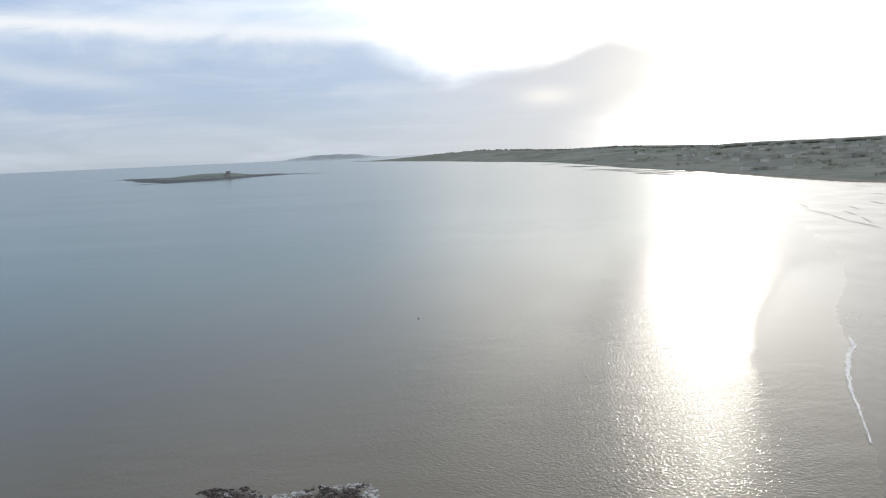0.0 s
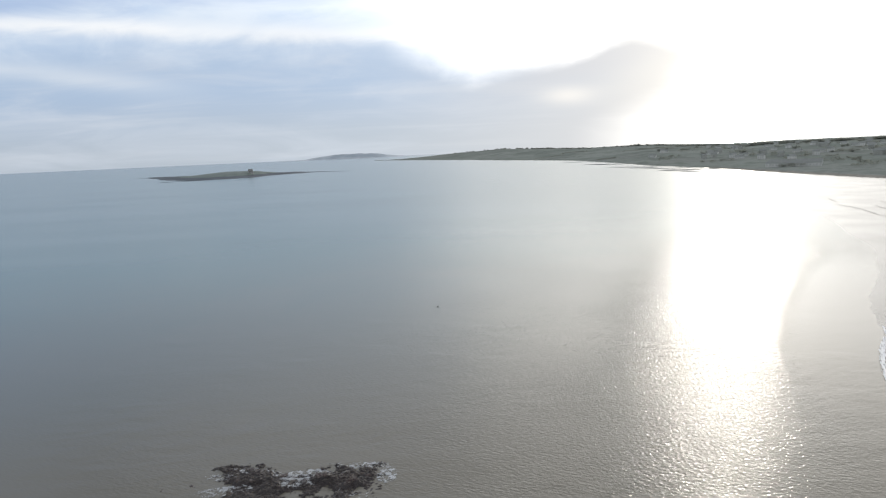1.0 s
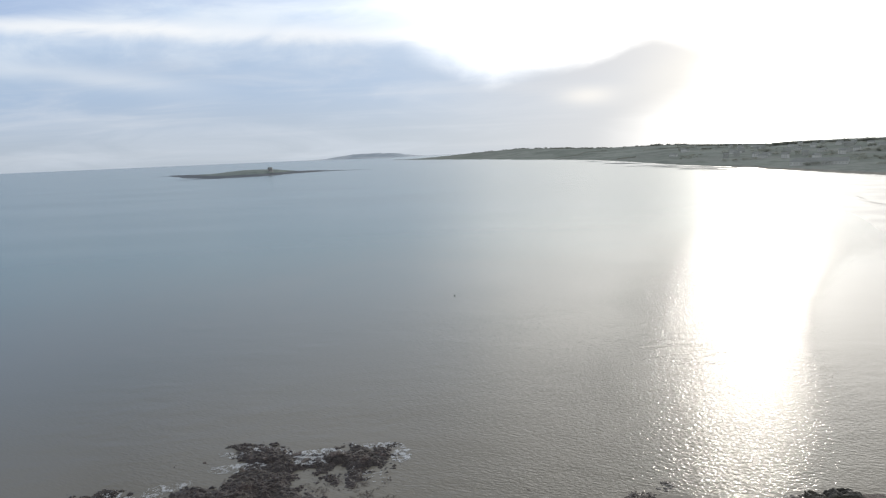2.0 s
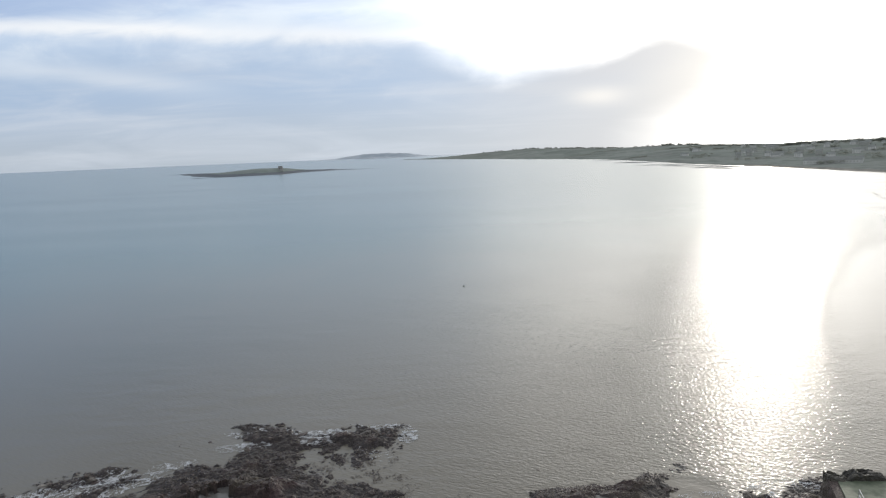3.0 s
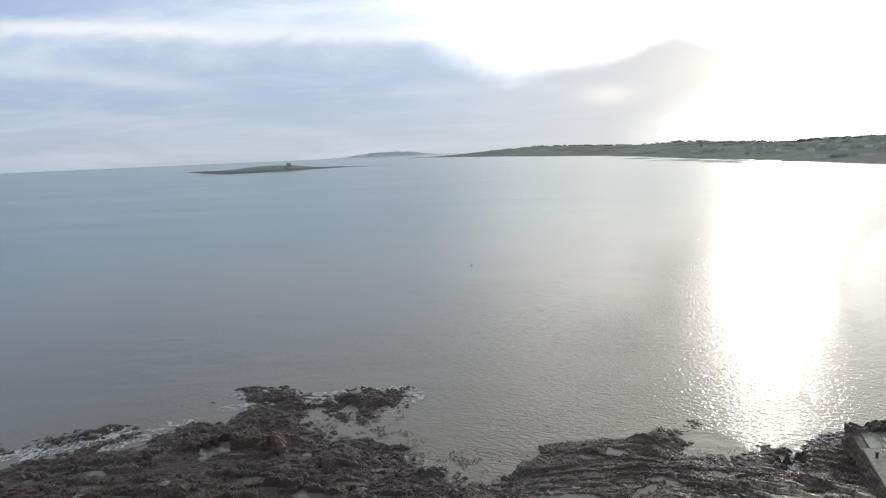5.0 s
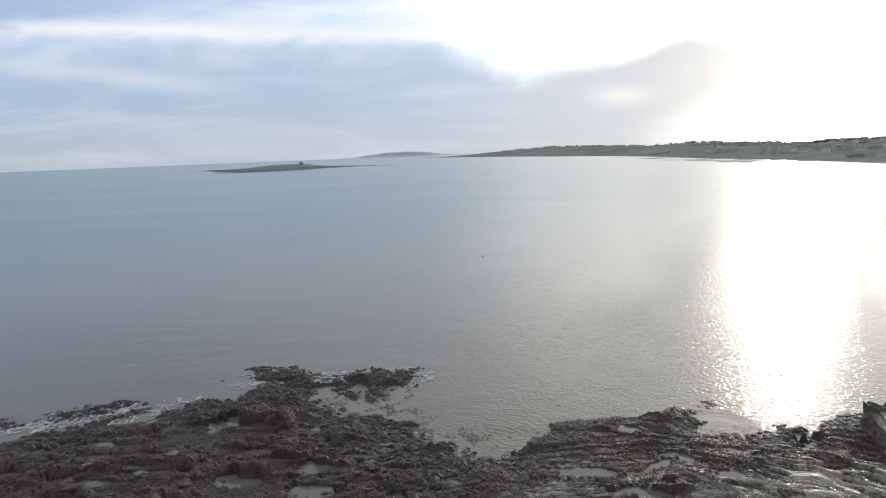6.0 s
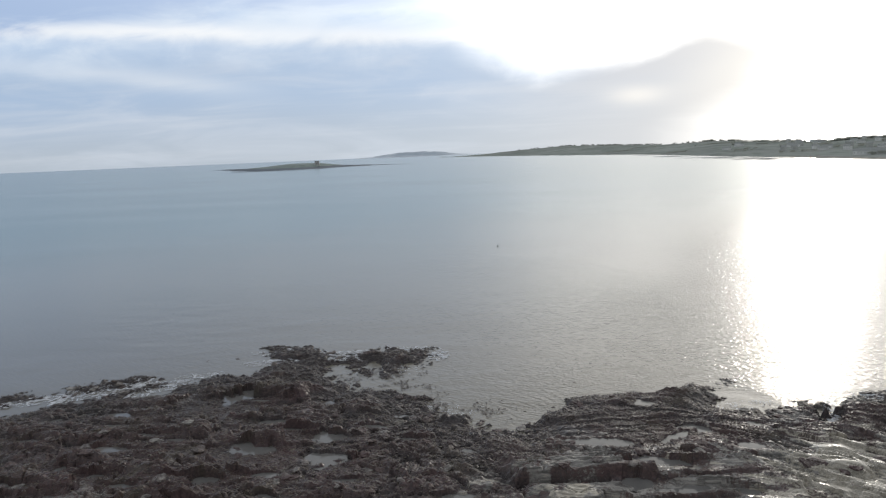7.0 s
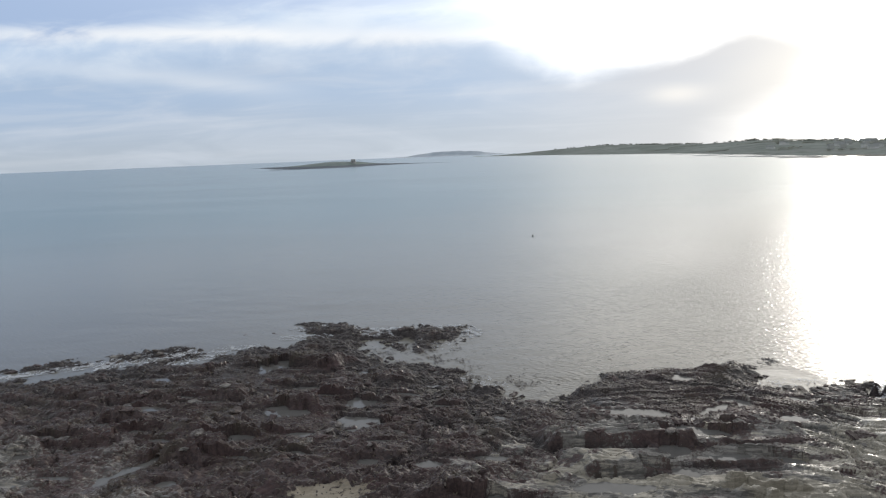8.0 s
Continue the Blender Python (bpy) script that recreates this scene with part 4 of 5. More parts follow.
# ---- pier ----
def build_pier():
    pier = tagged(new("pier"), "concrete bathing pier, green with algae at its seaward end", "pier")
    top = 2.6
    bm = bmesh.new()
    foot = [bm.verts.new((x, y, -0.6)) for x, y in ((24.4, 39), (38.2, 39), (39, 59.8), (31.2, 60.2), (29.8, 57.8))]
    head = [bm.verts.new((x, y, top - 0.16)) for x, y in ((25.6, 39), (37.4, 39), (37.6, 57.4), (30.9, 57.2), (30.3, 56.8))]
    bm.faces.new(head)
    for k in range(5):
        bm.faces.new((foot[k], foot[(k + 1) % 5], head[(k + 1) % 5], head[k]))
    bmesh.ops.subdivide_edges(bm, edges=bm.edges[:], cuts=24, use_grid_fill=True)
    for v in bm.verts:
        if v.co.z < top - 0.3:
            v.co += Vector((noise.noise(v.co * 0.9), noise.noise(v.co * 0.9 + Vector((9, 0, 0))), 0.6 * noise.noise(v.co * 1.1))) * 0.22
            v.co += Vector((noise.noise(v.co * 3.1), noise.noise(v.co * 3.1 + Vector((9, 0, 0))), noise.noise(v.co * 3.7))) * 0.12
    part("wall", bm, BOULDER, pier, "weed-covered sloping side wall")
    slabs = 5
    for k in range(slabs):
        a, b = k / slabs, (k + 1) / slabs - 0.004
        y0, y1 = 39 + a * 14, 39 + b * 14
        x0, x1 = 25.5 + 4.9 * (y0 - 39) / 17.6, 25.5 + 4.9 * (y1 - 39) / 17.6
        part("slab", prism(bmesh.new(), [(x0, y0), (37.1, y0), (37.2, y1), (x1, y1)], top - 0.16, top), CONCRETE, pier)
    part("ramp", prism(bmesh.new(), [(30.0, 53.05), (37.2, 51.6), (37.3, 56.7), (31.0, 56.3)], top - 0.9, [top + 0.005, top + 0.005, top - 0.12, top - 0.12]), ALGAE, pier, "algae-green sloping end")
    bm = box(bmesh.new(), 30.3, 35.6, 56.2, 57.5, top - 0.9, top + 0.05, 0.1)
    bmesh.ops.subdivide_edges(bm, edges=bm.edges[:], cuts=26, use_grid_fill=True)
    for v in bm.verts:
        hump = 0.42 * math.exp(-((v.co.x - 33.7) / 1.5) ** 8) + 0.18 * math.exp(-((v.co.x - 30.7) / 0.45) ** 4)
        q = v.co * 1.0
        v.co += Vector((noise.noise(q * 1.7), noise.noise(q * 1.7 + Vector((9, 0, 0))), noise.noise(q * 2.1))) * 0.13
        v.co += Vector((noise.noise(q * 6.1), noise.noise(q * 6.1 + Vector((9, 0, 0))), noise.noise(q * 5.7))) * 0.09
        v.co.z += (hump if q.z > top - 0.4 else 0.0) + 0.16 * (noise.cell(q * 2.6) - 0.4) * (q.z > top - 0.2)
    part("end_wall", bm, WEEDWALL, pier, "lumpy dark weedy edge at the end")
    for k in range(5):
        y = 43.5 + 2.3 * k
        x = 27.0 + 4.9 * (y - 39) / 17.6
        post = part("post", rod(bmesh.new(), (x, y, top - 0.05), (x, y, top + 1.1), 0.045), STEEL, pier, "galvanised rail post")
        part("base_plate", box(bmesh.new(), x - 0.11, x + 0.11, y - 0.11, y + 0.11, top - 0.01, top + 0.02), STEEL, post)
    for h in (1.08, 0.6):
        y0, y1 = 43.5, 52.7
        xa, xb = (27.0 + 4.9 * (y - 39) / 17.6 for y in (y0, y1))
        part("rail", rod(bmesh.new(), (xa, y0, top + h), (xb, y1, top + h), 0.04), STEEL, pier, "galvanised handrail")
    for x, y in ((29.6, 51.4), (30.4, 48.6), (32.2, 52.2)):
        bollard = tagged(new("bollard"), "small dark iron bollard standing on the pier", "bollard", "pier bollards")
        bollard.location = (x, y, top)
        post = part("post", rod(bmesh.new(), (0, 0, -0.02), (0, 0, 0.42), 0.11, 10), DARK, bollard)
        part("cap", rod(bmesh.new(), (0, 0, 0.42), (0, 0, 0.52), 0.17, 10), DARK, post)


build_pier()


# ---- mooring buoy ----
def build_buoy():
    buoy = tagged(new("mooring_buoy"), "small dark mooring buoy floating in the bay", "buoy")
    buoy.matrix_world = pose(-7.8, 153.5, 0.0, 5, 8, 0) @ Matrix.Scale(0.5, 4)
    bm = bmesh.new()
    bmesh.ops.create_uvsphere(bm, u_segments=20, v_segments=12, radius=0.36)
    for v in bm.verts:
        v.co.z = v.co.z * 0.95 + 0.14
    part("float", bm, DARK, buoy, smooth=True)
    bm = bmesh.new()
    bmesh.ops.create_cone(bm, cap_ends=True, segments=20, radius1=0.372, radius2=0.372, depth=0.10, matrix=Matrix.Translation((0, 0, 0.16)))
    part("band", bm, WEEDWALL, buoy, "weedy rubbing band")
    stem = part("stem", rod(bmesh.new(), (0, 0, 0.45), (0, 0, 0.68), 0.05, 8), STEEL, buoy)
    bm = bmesh.new()
    for k in range(12):
        a, b = k * math.pi / 6, (k + 1) * math.pi / 6
        rod(bm, (0.1 * math.cos(a), 0, 0.77 + 0.1 * math.sin(a)), (0.1 * math.cos(b), 0, 0.77 + 0.1 * math.sin(b)), 0.025, 6)
    part("ring", bm, STEEL, stem, "steel mooring ring")


build_buoy()


# ---- beach ----
BEACH = [(48, 60), (53.8, 70.8), (58.3, 78), (61.7, 84.8), (66.7, 94.9), (72, 104.8), (78, 113.2), (82.8, 118.9), (84.9, 123.9), (90.1, 135.2), (98.1, 149.3), (115.7, 172.7), (138, 209.6), (150, 240), (168, 290), (185, 340), (200, 385), (245, 450), (300, 530), (332, 600), (346, 680),
         (350, 760), (460, 760), (560, 600), (520, 60)]


def build_beach():
    x, y = np.meshgrid(np.arange(44, 600, 2.0), np.arange(52, 800, 2.0))
    far = 2.0 * fade(130, 190, y)
    d = inside_distance(x + far * fbm(x / 40, y / 40, 2, 2), y + far * fbm(x / 40, y / 40, 2, 6), BEACH)
    z = np.where(d > 0, 0.02 + 0.004 * d + 0.012 * fbm(x / 30, y / 20, 3, 18), 0.03 * d)
    top = np.maximum.reduce([z[:-1, :-1], z[1:, :-1], z[:-1, 1:], z[1:, 1:]])
    tagged(new("beach", sheet_mesh("beach", x, y, z, SAND, True, top > -0.15)), "flat wet sand of a wide shining beach", "beach", kind="structure")
    # the little breaker along the sand
    line = BEACH[2:9]
    for _ in range(3):
        line = line[:1] + [((1 - k) * x0 + k * x1, (1 - k) * y0 + k * y1) for (x0, y0), (x1, y1) in zip(line, line[1:]) for k in (0.25, 0.75)] + line[-1:]
    rng = np.random.RandomState(3)
    rows = []
    for (x0, y0), (x1, y1) in zip(line, line[1:]):
        length = math.hypot(x1 - x0, y1 - y0)
        m = int(length * 24)
        t = rng.uniform(0, 1, m)
        px, py = x0 + (x1 - x0) * t, y0 + (y1 - y0) * t
        side = rng.normal(0, 0.07 + 0.17 * float(fade(82, 112, y0) * fade(126, 118, y0)), m) + 0.15 * fbm(px / 6, py / 6, 2, 7)
        px, py = px - side * (y1 - y0) / length, py + side * (x1 - x0) / length
        on = rng.random_sample(m) < 0.25 + 0.75 * fade(80, 108, py) * fade(127, 119, py)
        px, py, m = px[on], py[on], int(on.sum())
        rows.append(np.stack([px, py, np.full(m, 0.07), math.atan2(y1 - y0, x1 - x0) + rng.normal(0, 0.09, m), rng.uniform(0.5, 1.5, m), rng.uniform(0.02, 0.07, m), rng.uniform(0.004, 0.02, m)], -1))
    tagged(new("breaker", strips_mesh("breaker", np.concatenate(rows), SURF)), "thin white line of surf running up the sand", "surf", kind="stuff")
    # dark lines of wrack and low ribs of rock on the flats
    rib = rock_meshes("sand_rib", 4, RIB, 0.12, 40.0)
    rnd = random.Random(4)
    for x0, y0, x1, y1, w in ((219.4, 376, 212, 354, 0.5), (205.4, 343, 203, 318, 0.45), (202, 317, 196, 294, 0.6), (196, 293, 193.5, 265, 0.7), (218, 332, 212, 310, 0.4), (210, 306, 200, 282, 0.5),
                              (293.5, 420, 294.5, 405, 1.0), (259, 370, 256, 352, 0.9), (325, 486, 325, 464, 0.9), (234, 352, 230, 336, 0.5)):
        ob = new("sand_rib", rnd.choice(rib))
        ob.matrix_world = pose((x0 + x1) / 2, (y0 + y1) / 2, 0.35, 0, 0, math.degrees(math.atan2(y1 - y0, x1 - x0))) @ Matrix.Diagonal((math.hypot(x1 - x0, y1 - y0) * 0.6, w * 0.4, 0.6, 1))
        tagged(ob, "low dark rib of rock lying in wet sand", "rock", "ribs on the sand")


build_beach()


# ---- island with its tower ----
def build_island():
    x, y = np.meshgrid(np.arange(-1000, -180, 5.0), np.arange(1130, 1760, 5.0))
    ring = [(-830, 1610), (-700, 1400), (-600, 1250), (-560, 1232), (-499, 1205), (-440, 1236), (-415, 1300), (-405, 1370), (-345, 1430), (-240, 1395), (-245, 1412), (-345, 1465),
            (-430, 1500), (-520, 1530), (-640, 1540), (-740, 1590)]
    wx, wy = x + 16 * fbm(x / 60, y / 60, 4, 13), y + 16 * fbm(x / 60, y / 60, 4, 19)
    d = inside_distance(wx, wy, ring)
    hill = 8.0 * np.exp(-(((wx + 480) / 90) ** 2 + ((wy - 1350) / 85) ** 2)) + 4.0 * np.exp(-(((wx + 570) / 110) ** 2 + ((wy - 1380) / 100) ** 2))
    z = np.where(d > 0, np.minimum(d * 0.06, 1.6) + hill * fade(4, 60, d), d * 0.1) + 0.5 * fbm(x / 22, y / 22, 3, 23)
    top = np.maximum.reduce([z[:-1, :-1], z[1:, :-1], z[:-1, 1:], z[1:, 1:]])
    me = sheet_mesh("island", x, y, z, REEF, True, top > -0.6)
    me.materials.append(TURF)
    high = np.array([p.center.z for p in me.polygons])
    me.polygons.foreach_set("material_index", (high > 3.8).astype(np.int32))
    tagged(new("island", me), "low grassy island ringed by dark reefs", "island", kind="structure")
    tower = tagged(new("watch_tower"), "squat round grey stone coastal tower on an island", "tower")
    tower.location = (-456, 1324, 6.3)
    bm = bmesh.new()
    bmesh.ops.create_cone(bm, cap_ends=True, segments=40, radius1=5.6, radius2=4.9, depth=9.0, matrix=Matrix.Translation((0, 0, 3.5)))
    part("wall", bm, OLDSTONE, tower)
    bm = bmesh.new()
    bmesh.ops.create_cone(bm, cap_ends=True, segments=40, radius1=5.2, radius2=5.2, depth=0.35, matrix=Matrix.Translation((0, 0, 8.15)))
    part("string_course", bm, OLDSTONE, tower)
    bm = bmesh.new()
    bmesh.ops.create_cone(bm, cap_ends=False, segments=40, radius1=5.0, radius2=5.0, depth=1.3, matrix=Matrix.Translation((0, 0, 8.95)))
    bmesh.ops.solidify(bm, geom=bm.faces[:], thickness=1.1)
    part("parapet", bm, OLDSTONE, tower)
    door = part("door", box(bmesh.new(), -0.6, 0.6, -5.45, -5.0, 3.2, 5.2), DARK, tower, "dark raised doorway")
    part("lintel", box(bmesh.new(), -0.85, 0.85, -5.55, -5.0, 5.2, 5.5), OLDSTONE, door)
    window = part("window", box(bmesh.new(), 2.6, 3.2, -4.6, -4.0, 4.2, 5.2), DARK, tower)
    part("sill", box(bmesh.new(), 2.5, 3.3, -4.75, -4.0, 4.0, 4.2), OLDSTONE, window)


build_island()


# ---- far island and mainland ----
def build_far_island():
    x, y = np.meshgrid(np.arange(-1560, -240, 14.0), np.arange(4500, 4900, 16.0))
    spine = np.interp(x, [-1500, -1360, -1290, -1180, -1050, -900, -780, -660, -560, -460, -330], [-3, 3, 5, 9, 27, 38, 40, 34, 18, 8, -3])
    across = np.exp(-((y - 4700) / 80) ** 2)
    z = spine * across * (1 + 0.12 * fbm(x / 80, y / 80, 3, 31)) + 1.5 * fbm(x / 30, y / 30, 2, 35) - 3
    top = np.maximum.reduce([z[:-1, :-1], z[1:, :-1], z[:-1, 1:], z[1:, 1:]])
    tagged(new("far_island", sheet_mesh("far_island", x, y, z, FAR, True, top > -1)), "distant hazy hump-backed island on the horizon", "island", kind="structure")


COAST = ([-8, -5.6, -1.6, 4, 9.5, 12.9, 16.7, 20, 23.2, 24.7, 26.7, 29.5, 32.6, 35.8, 45, 60, 78], [2900, 2660, 2230, 1760, 1480, 1230, 1010, 895, 835, 790, 750, 692, 640, 618, 590, 575, 560])
RIDGE_AT = ([-8, -5, -2, 0, 3.6, 9.3, 11.5, 16, 18, 21, 24.2, 27, 30, 33, 36, 45, 78], [1, 4, 13, 20.5, 28.5, 22, 18.5, 23.5, 20, 14.5, 11, 15, 16, 17, 19.5, 22, 22])
RIDGE_FAR = ([-8, -2, 3.6, 9, 16, 24, 36, 78], [2950, 2850, 2650, 2350, 2000, 1900, 1800, 1600])


def land_height(az, r):
    """Height of the mainland by bearing in degrees and distance."""
    coast, ridge, far = np.interp(az, *COAST), np.interp(az, *RIDGE_AT), np.interp(az, *RIDGE_FAR)
    coast = coast * (1 + 0.012 * fbm(az * 1.3, r / 300, 3, 41))
    t = (r - coast) / np.maximum(far - coast, 60)
    rise = fade(-0.05, 1.0, t) ** 0.85
    step = fade(0, 0.03, t)
    z = -1 + step * (2.4 + (ridge - 2.4) * rise) + step * 1.6 * fbm(az * 0.9, r / 160, 3, 46) * fade(0, 0.3, t)
    return np.where(t > 1, z - (t - 1) * 6, z)


def build_land():
    az, r = np.meshgrid(np.linspace(-8, 78, 520), np.concatenate([np.arange(540, 1100, 8.0), np.arange(1100, 3600, 16.0)]))
    z = land_height(az, r)
    x, y = r * np.sin(np.radians(az)), r * np.cos(np.radians(az))
    top = np.maximum.reduce([z[:-1, :-1], z[1:, :-1], z[:-1, 1:], z[1:, 1:]])
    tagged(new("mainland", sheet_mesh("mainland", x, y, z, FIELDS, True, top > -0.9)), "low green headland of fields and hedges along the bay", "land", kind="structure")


def build_strand():
    az, t = np.meshgrid(np.linspace(21.5, 42, 160), np.linspace(0, 1, 6))
    coast = np.interp(az, *COAST)
    r = coast * (0.982 + 0.004 * fbm(az * 2, az * 0, 2, 4)) + t * (11 + 3 * fbm(az * 3, az * 0, 2, 8))
    x, y, z = r * np.sin(np.radians(az)), r * np.cos(np.radians(az)), -0.1 + 1.7 * t
    z = np.maximum(z, np.where(t > 0.3, land_height(az, r) + 0.12, z))
    tagged(new("strand", sheet_mesh("strand", x, y, z, DRYSAND)), "dull strip of damp sand below the town", "beach", kind="structure")


def land_place(az, r):
    return r * math.sin(radians(az)), r * math.cos(radians(az)), float(land_height(np.array([az]), np.array([r]))[0])


def house(name, wide, deep, tall, wall_mat, chimneys=1):
    h = new(name)
    part("wall", box(bmesh.new(), -wide / 2, wide / 2, -deep / 2, deep / 2, -1.0, tall), wall_mat, h)
    bm = bmesh.new()
    pitch = deep * 0.36
    a = [bm.verts.new((sx * (wide / 2 + 0.25), y, z)) for sx in (-1, 1) for y, z in ((-deep / 2 - 0.35, tall - 0.1), (0, tall + pitch), (deep / 2 + 0.35, tall - 0.1))]
    for f in ((0, 1, 4, 3), (1, 2, 5, 4), (0, 3, 5, 2)):
        bm.faces.new([a[k] for k in f])
    bm.faces.new((a[0], a[2], a[1]))
    bm.faces.new((a[3], a[4], a[5]))
    roof = part("roof", bm, SLATE, h, "grey slate roof")
    for k in range(chimneys):
        cx = wide / 2 - 0.7 if k == 0 else -wide / 2 + 0.7
        part("chimney", box(bmesh.new(), cx - 0.4, cx + 0.4, -0.4, 0.4, tall + pitch - 0.8, tall + pitch + 1.0), RENDER_GREY, roof)
    for row in range(2 if tall > 4.5 else 1):
        for k in range(max(2, int(wide / 3))):
            wx = -wide / 2 + wide * (k + 0.5) / max(2, int(wide / 3))
            part("window", box(bmesh.new(), wx - 0.55, wx + 0.55, -deep / 2 - 0.03, -deep / 2 + 0.1, 0.9 + 2.7 * row, 2.2 + 2.7 * row), PANE, h)
    return h


def build_town():
    rnd = random.Random(21)
    kinds = [house("house", 9, 7, 5.2, WHITEWASH), house("house", 11, 7.5, 5.4, RENDER_GREY, 2), house("bungalow", 13, 7.5, 2.9, WHITEWASH), house("house", 8, 7, 5.4, RENDER_GREY), house("terrace", 26, 8, 4.2, RENDER_GREY, 2)]
    labels = ["white two-storey house with a slate roof near the shore", "grey pebbledashed house with two chimneys near the shore", "long white bungalow with a slate roof among fields",
              "narrow grey house with a slate roof near the shore", "long pale terrace of houses facing the bay"]
    for h, label in zip(kinds, labels):
        tagged(h, label, "house", "houses by the bay")
    placed = [(16.9, 1250, 2), (17.9, 1430, 2), (17.7, 1400, 0), (25.4, 1050, 0), (31.8, 1350, 2), (32.2, 1340, 0), (33.6, 1400, 2), (34.8, 1150, 2), (30.2, 1150, 0), (33.8, 1060, 4), (33.2, 1020, 1)]
    for _ in range(54):
        az = rnd.uniform(21, 38)
        coast = float(np.interp(az, *COAST))
        placed.append((az, coast + 230 + rnd.random() * 750, rnd.choice((0, 1, 2, 2, 3, 3))))
    row = house("holiday_row", 56, 6, 3.4, WHITEWASH, 0)
    tagged(row, "long low pale row of holiday chalets above the strand", "building", "chalet rows")
    for k, r in enumerate((815, 842, 870)):
        x, y, z = land_place(27.7 + 0.1 * k, r)
        m = pose(x, y, z + 0.3, 0, 0, -27.6 - 3)
        if k == 0:
            row.matrix_basis = m
        else:
            copy_thing(row, m)
    first = set()
    for az, r, k in placed:
        x, y, z = land_place(az, r)
        m = pose(x, y, z + 0.2, 0, 0, -az + rnd.uniform(-25, 25))
        if k not in first:
            first.add(k)
            kinds[k].matrix_basis = m
        else:
            copy_thing(kinds[k], m)


def tree_meshes(count):
    made = []
    for k in range(count):
        rnd = random.Random(60 + k)
        bm = bmesh.new()
        bmesh.ops.create_cone(bm, cap_ends=True, segments=6, radius1=0.35, radius2=0.12, depth=3.4, matrix=Matrix.Translation((0, 0, 1.2)))
        for _ in range(4):
            a = rnd.uniform(0, 6.28)
            rod(bm, (0, 0, rnd.uniform(1.0, 1.8)), (1.7 * math.cos(a), 1.7 * math.sin(a), rnd.uniform(2.4, 3.4)), 0.1, 5)
        trunk = mesh_of("trunk", bm, BARK)
        rng = np.random.RandomState(80 + k)
        n = 900
        clump = rng.normal(0, 1, (9, 3)) * (2.0, 2.0, 0.8) + (0, 0, 3.0)
        p = clump[rng.randint(0, 9, n)] + rng.normal(0, 0.62, (n, 3))
        rows = np.concatenate([p, np.stack([rng.uniform(0, 6.28, n), rng.uniform(0.3, 0.6, n), rng.uniform(0.12, 0.25, n), rng.uniform(-0.3, 0.4, n)], -1)], -1)
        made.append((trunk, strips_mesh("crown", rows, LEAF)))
    return made


def build_trees():
    rnd = random.Random(33)
    meshes = tree_meshes(4)
    spots = []
    for _ in range(170):
        az = rnd.uniform(15, 38)
        coast, far = float(np.interp(az, *COAST)), float(np.interp(az, *RIDGE_FAR))
        spots.append((az, rnd.choice((rnd.uniform(coast + 260, far), rnd.gauss(far, 30), rnd.gauss(far, 30), rnd.gauss(far, 50), rnd.gauss(far, 30))), rnd.uniform(0.7, 1.4)))
    for _ in range(24):
        mid = rnd.uniform(24, 38)
        for _ in range(4):
            az = mid + rnd.gauss(0, 0.25)
            spots.append((az, float(np.interp(az, *RIDGE_FAR)) + rnd.gauss(-10, 25), rnd.uniform(0.8, 1.8)))
    for _ in range(90):
        az = rnd.choice((rnd.uniform(3, 12), rnd.gauss(8, 1.0), rnd.uniform(-1, 16)))
        far = float(np.interp(az, *RIDGE_FAR))
        spots.append((az, far + rnd.uniform(-120, 10), rnd.uniform(0.6, 1.2)))
    for az, r, size in spots:
        t = new("tree")
        x, y, z = land_place(az, r)
        t.matrix_world = pose(x, y, z - 1.1 * size, 0, 0, rnd.uniform(0, 360)) @ Matrix.Diagonal((size * 1.5, size * 1.5, size, 1))
        for name, me in zip(("trunk", "crown"), rnd.choice(meshes)):
            ob = new(name, me)
            ob.parent = t
        tagged(t, "dark winter tree in a hedge on the far shore", "tree", "trees by the bay")


def build_woods():
    """Low scrub and garden trees over the slopes, far off: one joined mass."""
    rng = np.random.RandomState(26)
    rows = []
    for _ in range(64):
        az = rng.uniform(17, 39)
        coast, far = float(np.interp(az, *COAST)), float(np.interp(az, *RIDGE_FAR))
        r = rng.uniform(coast + 70, far - 60)
        m = 260
        clump = rng.normal(0, 1, (5, 2)) * (9.0, 5.0)
        at = clump[rng.randint(0, 5, m)] + rng.normal(0, 1.7, (m, 2))
        px, py = r * math.sin(radians(az)) + at[:, 0], r * math.cos(radians(az)) + at[:, 1]
        pz = land_height(np.degrees(np.arctan2(px, py)), np.hypot(px, py)) + rng.uniform(0.2, 1, m) ** 0.7 * 3.4
        rows.append(np.stack([px, py, pz, rng.uniform(0, 6.28, m), rng.uniform(0.8, 1.6, m), rng.uniform(0.3, 0.7, m), rng.uniform(-0.4, 0.7, m)], -1))
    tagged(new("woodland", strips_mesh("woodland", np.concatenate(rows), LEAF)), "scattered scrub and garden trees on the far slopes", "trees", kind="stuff")


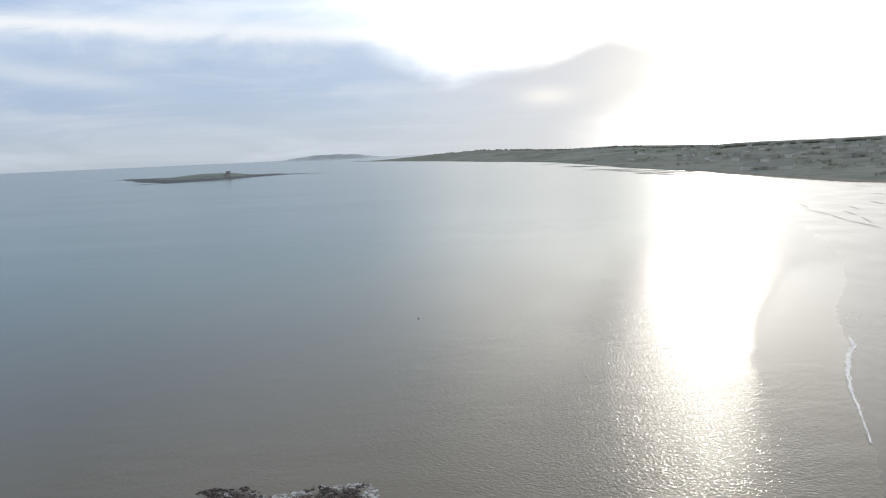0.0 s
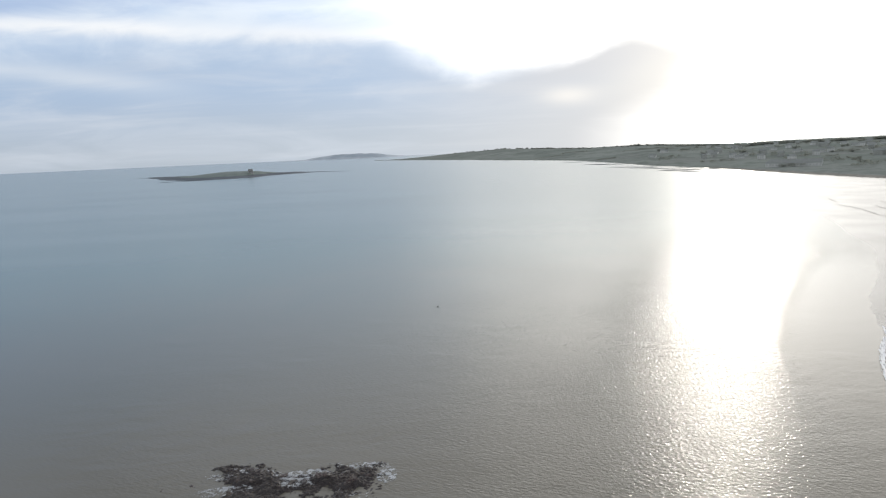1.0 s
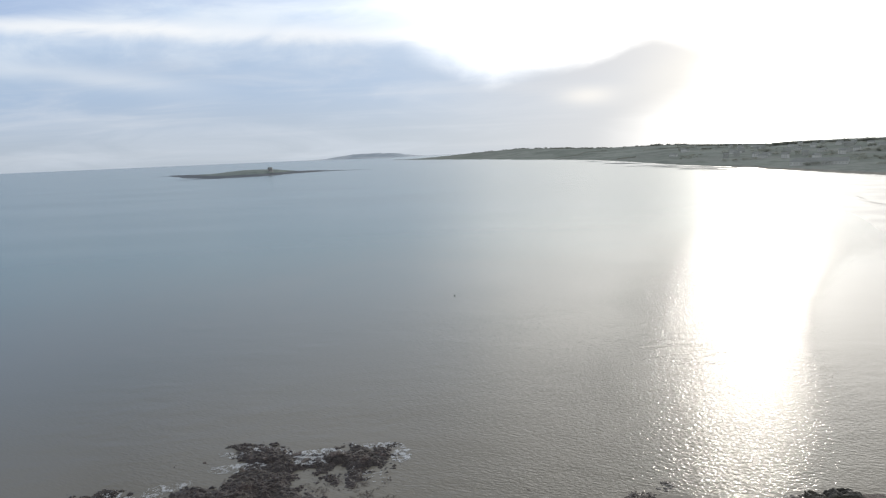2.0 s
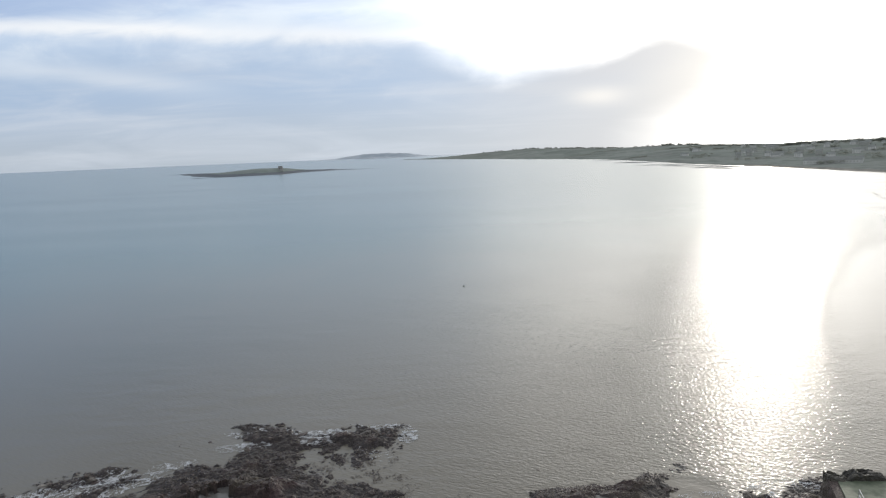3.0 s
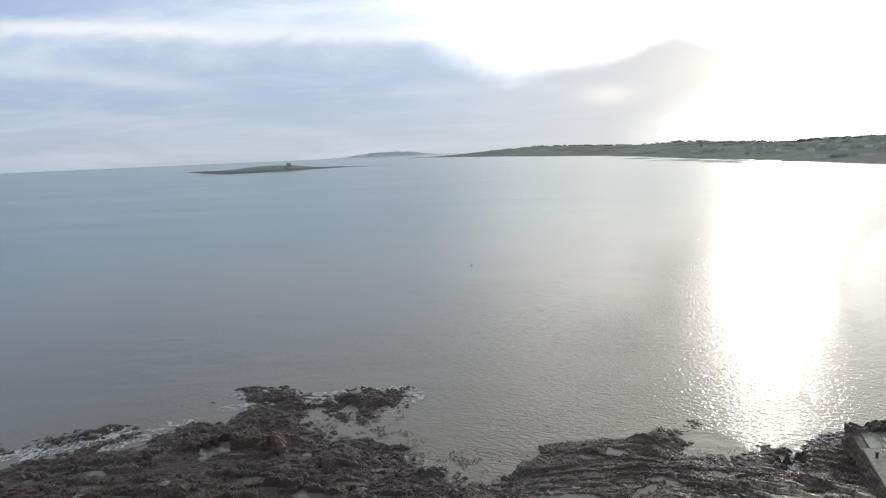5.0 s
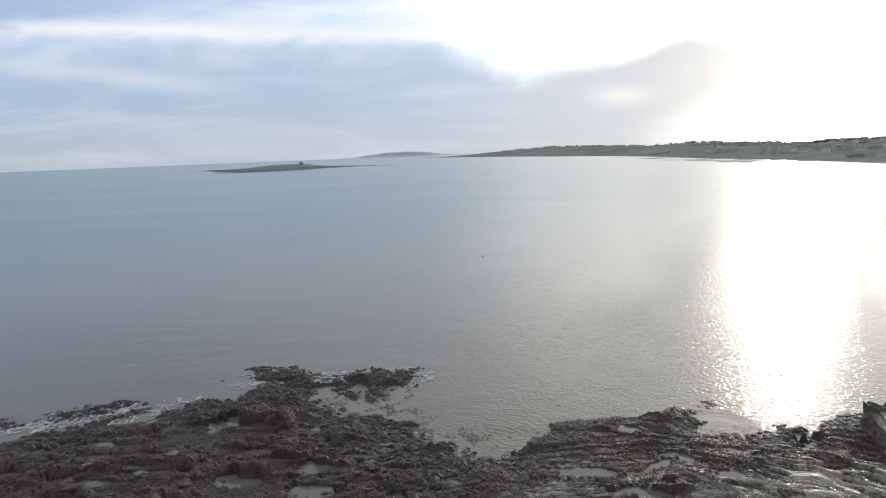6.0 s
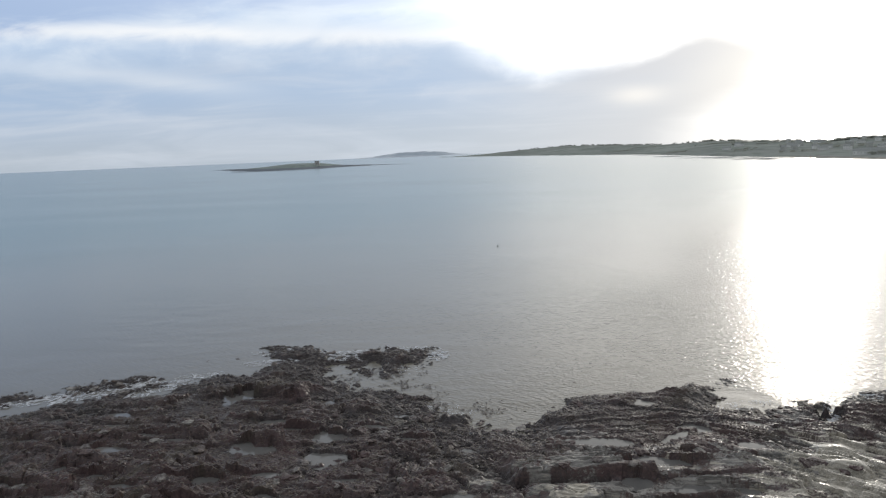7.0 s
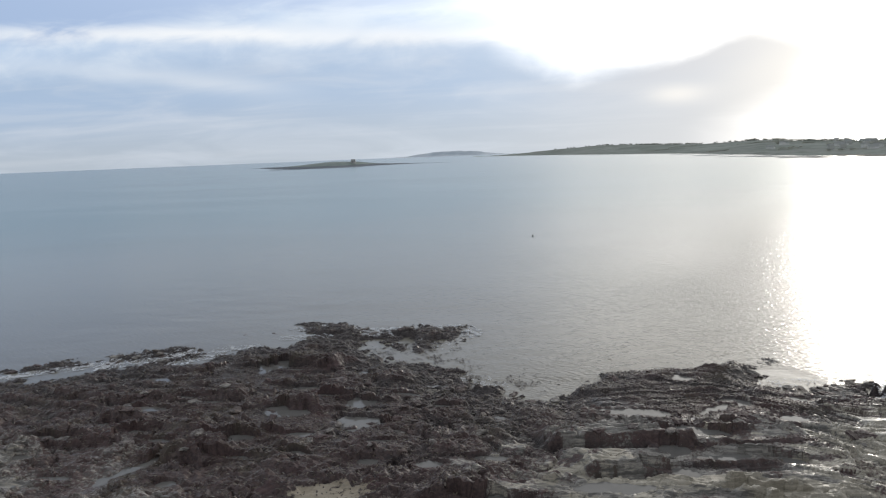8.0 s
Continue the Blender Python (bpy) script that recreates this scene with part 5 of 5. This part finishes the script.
def build_hedges():
    """Hedgerows between the fields, far off: one joined mass."""
    rng = np.random.RandomState(14)
    rows = []
    for _ in range(11):
        az, turn = rng.uniform(0, 38), rng.uniform(0, 3.14)
        coast, far = float(np.interp(az, *COAST)), float(np.interp(az, *RIDGE_FAR))
        r = rng.uniform(coast + 40, coast + 0.75 * (far - coast))
        m, ln = 420, rng.uniform(60, 170)
        x0, y0 = r * math.sin(radians(az)), r * math.cos(radians(az))
        t = rng.uniform(-0.5, 0.5, m) * ln
        px, py = x0 + t * math.cos(turn * 0.35) + rng.normal(0, 0.7, m), y0 + t * math.sin(turn * 0.35) + rng.normal(0, 0.7, m)
        pz = land_height(np.degrees(np.arctan2(px, py)), np.hypot(px, py))
        dry = pz > 2.0
        px, py, pz, m = px[dry], py[dry], pz[dry] + rng.uniform(0, 2.0, int(dry.sum())), int(dry.sum())
        rows.append(np.stack([px, py, pz, rng.uniform(0, 6.28, m), rng.uniform(0.8, 1.8, m), rng.uniform(0.3, 0.7, m), rng.uniform(0.2, 1.2, m)], -1))
    tagged(new("hedgerows", strips_mesh("hedgerows", np.concatenate(rows), LEAF)), "dark hedgerows dividing the fields", "hedge", kind="stuff")


def build_reefs():
    """Low reefs drying off the far shore."""
    rnd = random.Random(8)
    meshes = rock_meshes("reef", 5, REEF, 0.1, 90.0)
    for az, r, ln in ((12.5, 1150, 50), (13.5, 1120, 40), (15, 980, 46), (16.5, 940, 40), (18.5, 900, 44), (20, 860, 50), (21.5, 845, 36), (22.5, 800, 30), (19.3, 830, 34), (24, 780, 30), (10.5, 1330, 40), (21, 800, 30), (-25.2, 1325, 34), (-23.4, 1310, 40), (-26.6, 1760, 60), (-24.8, 1740, 50), (-15.4, 1600, 40)):
        ob = new("reef", rnd.choice(meshes))
        ob.matrix_world = pose(r * math.sin(radians(az)), r * math.cos(radians(az)), 0.0, 0, 0, -az + rnd.uniform(-15, 15)) @ Matrix.Diagonal((ln, 7, 6, 1))
        tagged(ob, "low dark reef drying in the bay", "reef", "reefs in the bay")


build_far_island()
build_land()
build_strand()
build_town()
build_trees()
build_woods()
build_hedges()
build_reefs()
